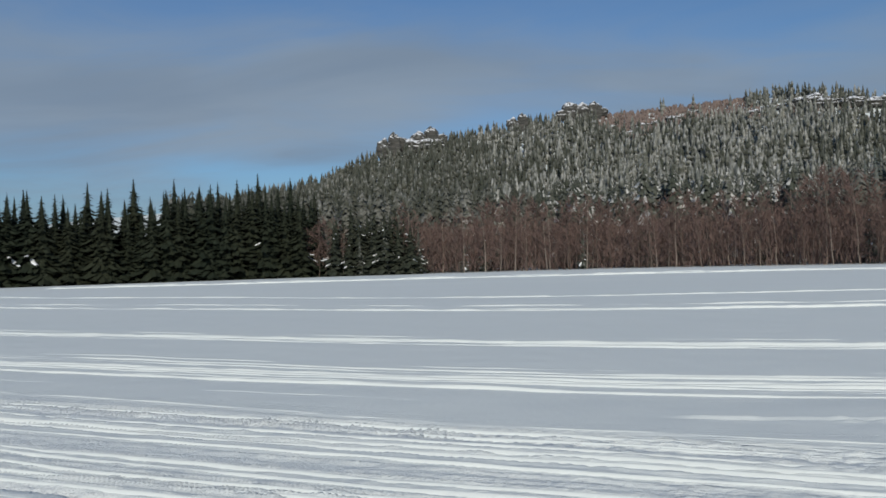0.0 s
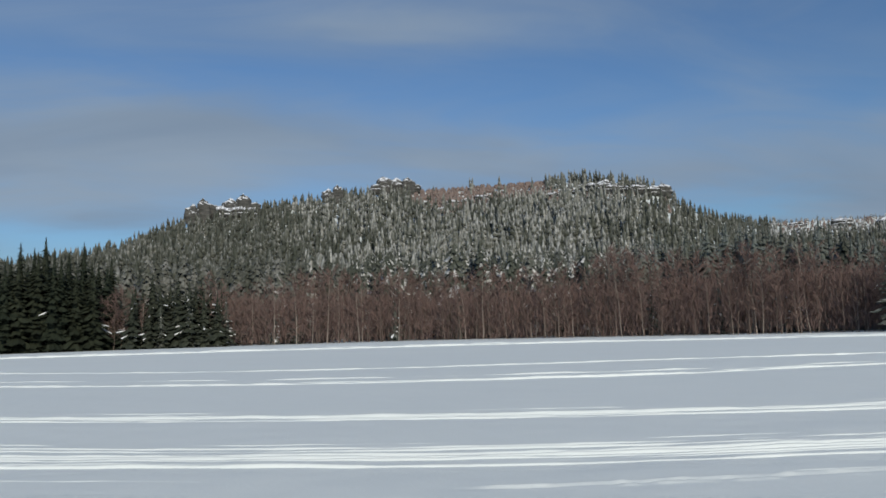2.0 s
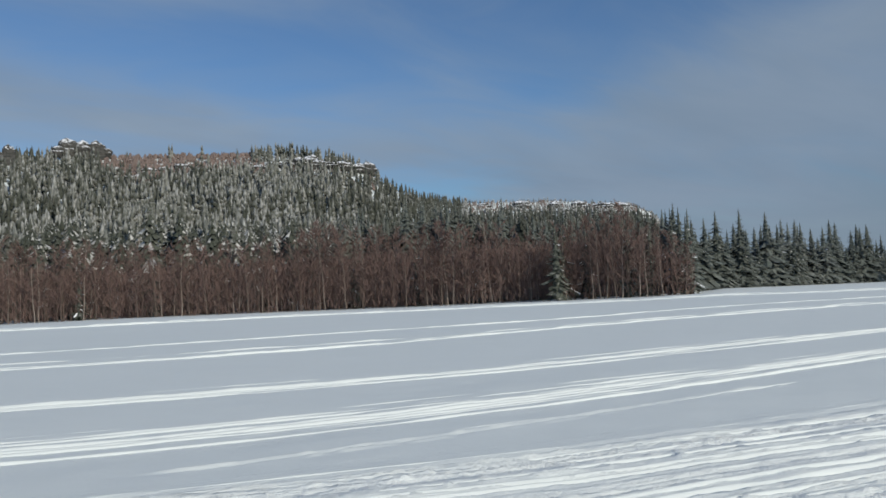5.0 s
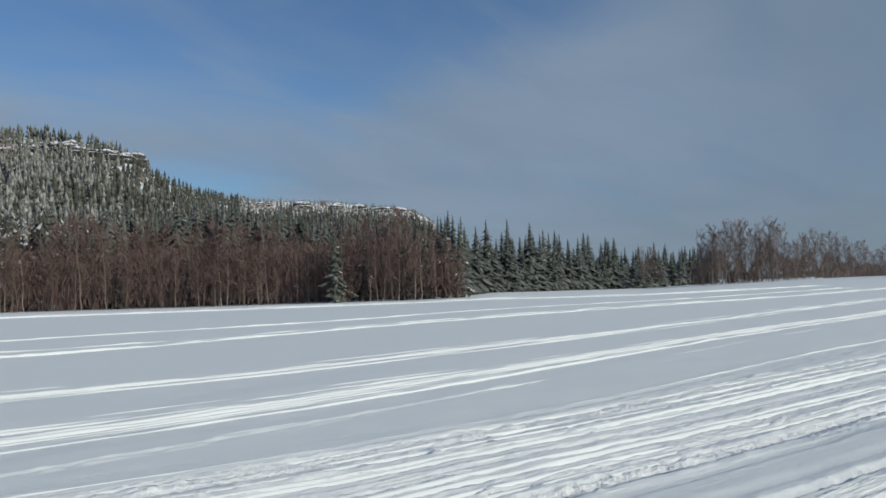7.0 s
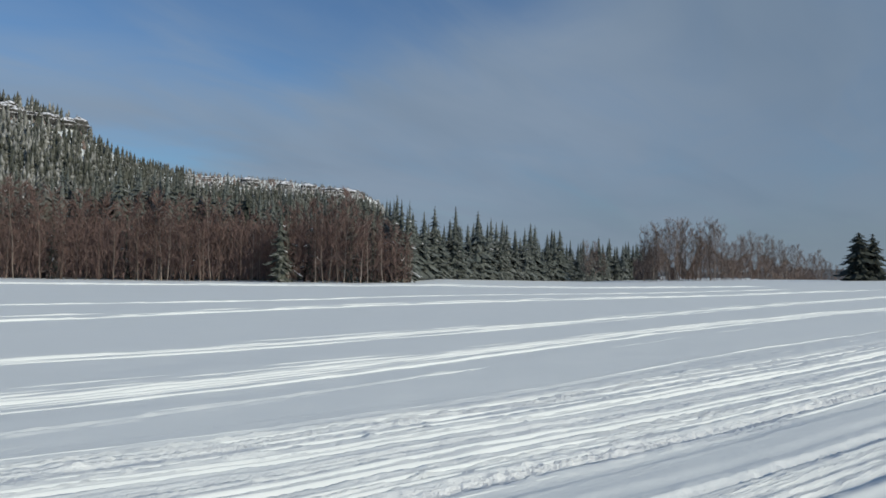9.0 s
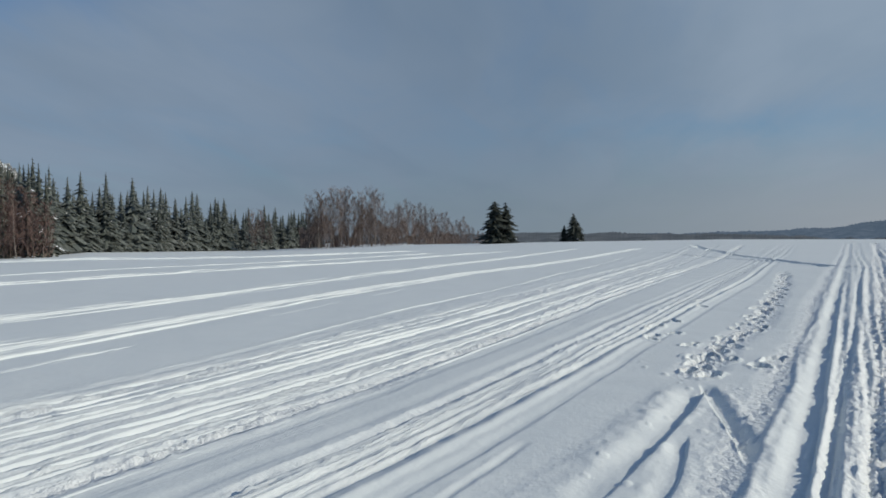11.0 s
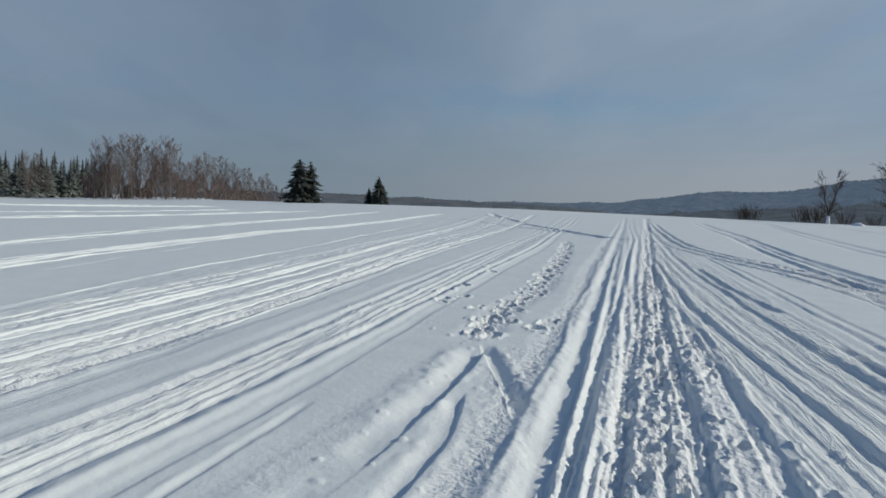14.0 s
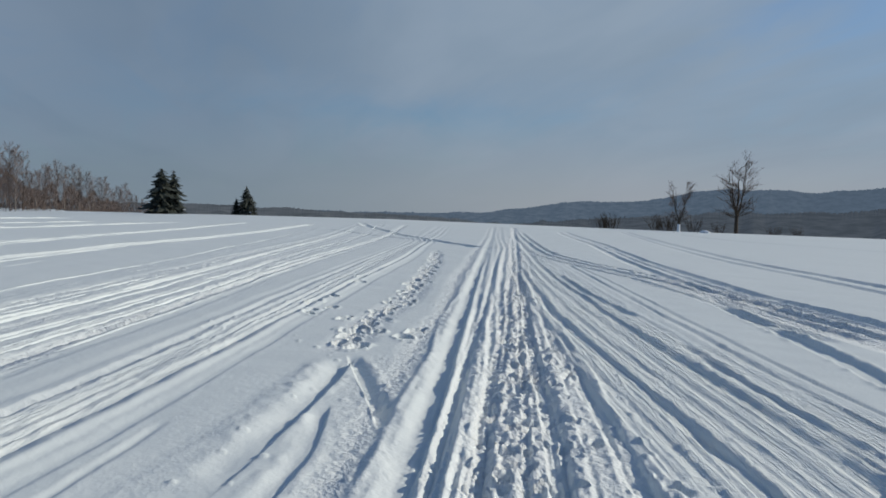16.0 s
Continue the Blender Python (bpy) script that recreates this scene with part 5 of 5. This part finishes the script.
def wood(name, label, category, mat, spots, kinds):
    """One mesh of many trees; spots are x, y, z, height, width."""
    rs = np.random.RandomState(5)
    vs, fs, own, base = [], [], [], 0
    for x, y, z, h, w in spots:
        v, f = kinds[rs.randint(len(kinds))]
        a = rs.uniform(0, 6.28)
        c, s = math.cos(a), math.sin(a)
        p = np.stack([(v[:, 0] * c - v[:, 1] * s) * w + x, (v[:, 0] * s + v[:, 1] * c) * w + y, v[:, 2] * h + z - 0.3], 1)
        vs.append(p)
        fs.append(f + base)
        own.append(np.full(len(v), rs.uniform()))
        base += len(v)
    vs, fs = np.concatenate(vs), np.concatenate(fs)
    mesh = bpy.data.meshes.new(name)
    mesh.vertices.add(len(vs))
    mesh.vertices.foreach_set("co", vs.ravel())
    mesh.loops.add(fs.size)
    mesh.loops.foreach_set("vertex_index", fs.ravel().astype(np.int32))
    mesh.polygons.add(len(fs))
    mesh.polygons.foreach_set("loop_start", np.arange(0, fs.size, 3, dtype=np.int32))
    mesh.update(calc_edges=True)
    mesh.validate()
    mesh.polygons.foreach_set("use_smooth", np.ones(len(mesh.polygons), bool))
    mesh.attributes.new("tree", "FLOAT", "POINT").data.foreach_set("value", np.concatenate(own))
    mesh.materials.append(mat)
    return tagged(new(name, mesh), label, category, kind="stuff")


kinds = [cone_tree(rng, 5, 6) for _ in range(14)]
rs = np.random.RandomState(8)
cell = 6.6
gx, gy = np.meshgrid(np.arange(-420, 900, cell), np.arange(60, 1100, cell))
gx = gx.ravel() + rs.uniform(-3.3, 3.3, gx.size)
gy = gy.ravel() + rs.uniform(-3.3, 3.3, gy.size)
gr, ga = np.hypot(gx, gy), np.degrees(np.arctan2(gx, gy))
ge, gd = np.interp(ga, EDGE[:, 0], EDGE[:, 1]), np.interp(ga, CREST[:, 0], CREST[:, 2])
keep = (ga > -20) & (ga < 57) & (gr > ge + 26 + 90 * smooth((ga - 46) / 8)) & (gr < gd + 12)
gx, gy, gr, ga, gd, ge = gx[keep], gy[keep], gr[keep], ga[keep], gd[keep], ge[keep]
# open brown patch on the plateau and thinner growth round the ledges
bare = (ga > 11.8) & (ga < 22) & (gr > gd - 75) & (rs.uniform(size=gr.size) < 0.96)
ledge = ((ga > 21.8) & (ga < 31.2) & (gr > gd - 95) & (gr < gd - 20)) | ((ga > 12.8) & (ga < 17.8) & (gr > gd - 130) & (gr < gd - 55)) | ((ga > 38) & (ga < 51.5) & (gr > gd - 110) & (gr < gd - 10))
bare = bare | (ledge & (rs.uniform(size=gr.size) < 0.55))
scrub_x, scrub_y = gx[bare], gy[bare]
gx, gy, gr, ga, gd, ge = [q[~bare] for q in (gx, gy, gr, ga, gd, ge)]
gz = terrain(gx, gy)
u = np.clip((gr - ge) / (gd - ge), 0, 1)
tall = np.interp(ga, [26, 36], [1.0, 0.80]) * (21.0 - 8.0 * u) * rs.uniform(0.62, 1.18, gr.size)
wide = tall * rs.uniform(0.85, 1.25, gr.size) * 1.08
frost = (ga > 37.5) & (gr > gd - 150 + rs.uniform(-60, 60, gr.size))
tall, wide = np.where((ga > 38) & (gr > gd - 95), 0.5, 1.0) * tall, np.where((ga > 38) & (gr > gd - 95), 0.6, 1.0) * wide
spots = np.stack([gx, gy, gz, tall, wide], 1)
far_kinds = [cone_tree(rng, 3, 6) for _ in range(12)]
high = (gr > 560) & ~frost
low = gr < 290
low_kinds = [bough_tree(rng, 18, 10) for _ in range(12)]
patchy = lumps(gx, gy, 70.0, 91) + 0.6 * lumps(gx, gy, 24.0, 92)
rimed = (ga > 6 + 3.0 * rs.standard_normal(gr.size)) & (ga < 29.5 + 2.5 * rs.standard_normal(gr.size)) & ~low & (patchy + 0.5 * rs.standard_normal(gr.size) > -0.45)
mid = ~frost & ~high & ~low
wood("hill_forest", "dense conifer forest dusted with snow on the hillside", "forest", NEEDLES_HILL, spots[mid & ~rimed], kinds)
wood("rimed_forest", "conifers white with rime on the hillside", "forest", NEEDLES_RIME, spots[mid & rimed], kinds)
wood("rimed_hilltop_forest", "rime-white conifers high on the hillside", "forest", NEEDLES_RIME, spots[high & rimed], far_kinds)
snowy = (ga > 7 + 2.0 * rs.standard_normal(gr.size)) & (ga < 27 + 2.5 * rs.standard_normal(gr.size))
wood("lower_forest", "dense snow-dusted conifers at the foot of the hill", "forest", NEEDLES_HILL, spots[low & ~snowy], low_kinds)
wood("snowy_lower_forest", "conifers with snow-laden boughs at the foot of the hill", "forest", NEEDLES_LOW, spots[low & snowy], low_kinds)
wood("hilltop_forest", "snow-dusted conifers high on the hillside", "forest", NEEDLES_HILL, spots[high & ~rimed], far_kinds)
wood("frosted_forest", "frost-white conifers on the farther low hill", "forest", NEEDLES_FROST, spots[frost], far_kinds)

top = (np.degrees(np.arctan2(scrub_x, scrub_y)) > 11) & (np.degrees(np.arctan2(scrub_x, scrub_y)) < 23)
extra_x, extra_y = np.repeat(scrub_x[top], 4), np.repeat(scrub_y[top], 4)
scrub_x = np.concatenate([scrub_x, extra_x + rs.uniform(-4, 4, extra_x.size)])
scrub_y = np.concatenate([scrub_y, extra_y + rs.uniform(-4, 4, extra_y.size)])
scrub_h = rs.uniform(2.5, 5.5, scrub_x.size)
wood("hilltop_scrub", "reddish-brown bare scrub on the hilltop", "scrub", TWIGS_GREY, np.stack([scrub_x, scrub_y, terrain(scrub_x, scrub_y), scrub_h, scrub_h * 2.6], 1), [cone_tree(rng, 2, 5) for _ in range(6)])


# ---- rocks on the hill ----
def boulder(rng, seed, flat, squareness):
    bm = bmesh.new()
    bmesh.ops.create_icosphere(bm, subdivisions=4, radius=1)
    off = Vector((seed * 7.3, seed * 3.1, seed * 1.7))
    for v in bm.verts:
        c = v.co.copy()
        k = max(abs(c.x), abs(c.y), abs(c.z))
        c = c.lerp(c / k, squareness)
        bed = 0.10 * math.sin(c.z * 9 + seed) * (1 - abs(c.z)) * 0.8
        c *= 1 + 0.22 * noise.noise(c * 1.3 + off) + 0.10 * noise.noise(c * 3.6 + off) + 0.04 * noise.noise(c * 9 + off)
        c.x *= 1 + bed
        c.y *= 1 + bed
        v.co = Vector((c.x, c.y, c.z * flat))
    mesh = bpy.data.meshes.new("rock")
    bm.to_mesh(mesh)
    bm.free()
    mesh.materials.append(ROCK)
    ob = new("rock_outcrop", mesh)
    return tagged(ob, "weathered grey sandstone outcrop capped with snow", "rock", "rock outcrops on the hill")


stones = [boulder(rng, s, f, q) for s, f, q in ((1, 0.8, 0.2), (2, 1.1, 0.25), (3, 0.6, 0.4), (4, 0.9, 0.15))]
used = set()
CREST_ROCKS = [
    (-4.15, 9.55, 10, 0.55), (-3.4, 9.65, 8, 0.5), (-2.75, 9.85, 4, 0.48), (-2.0, 9.4, 6, 0.9), (-1.55, 10.0, 2, 0.62), (-0.55, 10.05, 5, 0.55), (0.25, 9.9, 6, 0.45), (-0.6, 9.4, 12, 0.9),
    (5.6, 10.75, 8, 0.5), (6.3, 10.8, 10, 0.4), (9.3, 11.2, 6, 0.5), (9.9, 11.55, 4, 0.6), (10.7, 11.5, 6, 0.6), (11.6, 11.3, 8, 0.5), (12.2, 11.2, 8, 0.35)]
LEDGE_ROCKS = [
    (13.6, 9.35, 90, 0.5), (14.2, 9.45, 90, 0.45), (15.0, 9.8, 70, 0.5), (16.0, 10.0, 70, 0.4), (17.2, 10.2, 60, 0.5), (22.6, 10.15, 70, 0.5), (23.4, 10.25, 66, 0.35), (24.6, 10.35, 60, 0.55),
    (25.6, 10.6, 56, 0.5), (26.4, 10.8, 50, 0.6), (26.9, 10.3, 56, 0.5), (27.8, 10.3, 50, 0.6), (28.8, 10.25, 40, 0.65), (29.8, 10.1, 30, 0.65), (30.6, 9.85, 16, 0.5), (39.2, 6.75, 40, 0.5),
    (42.0, 6.7, 60, 0.6), (44.5, 6.55, 70, 0.5), (46.2, 6.3, 60, 0.6), (48.0, 6.25, 50, 0.7), (49.2, 6.1, 30, 0.7)]
for k, (az, el, back, wide_deg) in enumerate(CREST_ROCKS + LEDGE_ROCKS):
    d = float(np.interp(az, CREST[:, 0], CREST[:, 2])) - back
    x, y = polar(az, d)
    z = EYE_H + d * math.tan(radians(el + (0.16 if back > 25 else 0.32)))
    s = d * radians(wide_deg) * (1.0 if back > 25 else 0.95)
    g = ground_at(x, y)
    ob = stones[k % 4]
    if ob.name in used:
        ob = copy_thing(ob, Matrix())
    used.add(ob.name)
    high = max(z - g, s) * 0.62
    ob.matrix_basis = pose(x, y, z - high * 0.9, 0, 0, -az + rng.uniform(-40, 40))
    ob.scale = (s * rng.uniform(0.95, 1.25), s, high)

# ---- the far ridge ----
def ridge(name, label, profile, dist, seed, tooth, mat):
    az = np.arange(profile[0][0], profile[-1][0], 0.035)
    prof = np.array(profile)
    rs = np.random.RandomState(seed)
    base = np.interp(az, prof[:, 0], prof[:, 1])
    el = base + tooth * (0.5 * np.abs(lumps(az, az * 0, 0.09, seed)) + 0.35 * lumps(az, az * 0, 0.045, seed + 7) + 0.7 * lumps(az, az * 0, 0.9, seed + 1))
    rows = []
    for k, (dd, share) in enumerate(((-500, -0.6), (-300, 0.25), (-120, 0.75), (-25, 0.94), (0, 1.0), (300, 0.6))):
        d = dist + dd
        top = EYE_H + np.tan(np.radians(el if share == 1.0 else base)) * d
        z = -30 + (top + 30) * share if share > 0 else np.full_like(top, -40)
        z = z + (6 * lumps(az, az * 0 + k * 5, 0.8, seed + k) if 0 < k < 3 else 0)
        rows.append(np.stack([d * np.sin(np.radians(az)), d * np.cos(np.radians(az)), z], 1))
    n = len(az)
    faces = [[k * n + i, k * n + i + 1, (k + 1) * n + i + 1, (k + 1) * n + i] for k in range(len(rows) - 1) for i in range(n - 1)]
    mesh = bpy.data.meshes.new(name)
    mesh.from_pydata(np.concatenate(rows).tolist(), [], faces)
    mesh.polygons.foreach_set("use_smooth", np.ones(len(mesh.polygons), bool))
    mesh.materials.append(mat)
    return tagged(new(name, mesh), label, "distant hill", kind="structure")


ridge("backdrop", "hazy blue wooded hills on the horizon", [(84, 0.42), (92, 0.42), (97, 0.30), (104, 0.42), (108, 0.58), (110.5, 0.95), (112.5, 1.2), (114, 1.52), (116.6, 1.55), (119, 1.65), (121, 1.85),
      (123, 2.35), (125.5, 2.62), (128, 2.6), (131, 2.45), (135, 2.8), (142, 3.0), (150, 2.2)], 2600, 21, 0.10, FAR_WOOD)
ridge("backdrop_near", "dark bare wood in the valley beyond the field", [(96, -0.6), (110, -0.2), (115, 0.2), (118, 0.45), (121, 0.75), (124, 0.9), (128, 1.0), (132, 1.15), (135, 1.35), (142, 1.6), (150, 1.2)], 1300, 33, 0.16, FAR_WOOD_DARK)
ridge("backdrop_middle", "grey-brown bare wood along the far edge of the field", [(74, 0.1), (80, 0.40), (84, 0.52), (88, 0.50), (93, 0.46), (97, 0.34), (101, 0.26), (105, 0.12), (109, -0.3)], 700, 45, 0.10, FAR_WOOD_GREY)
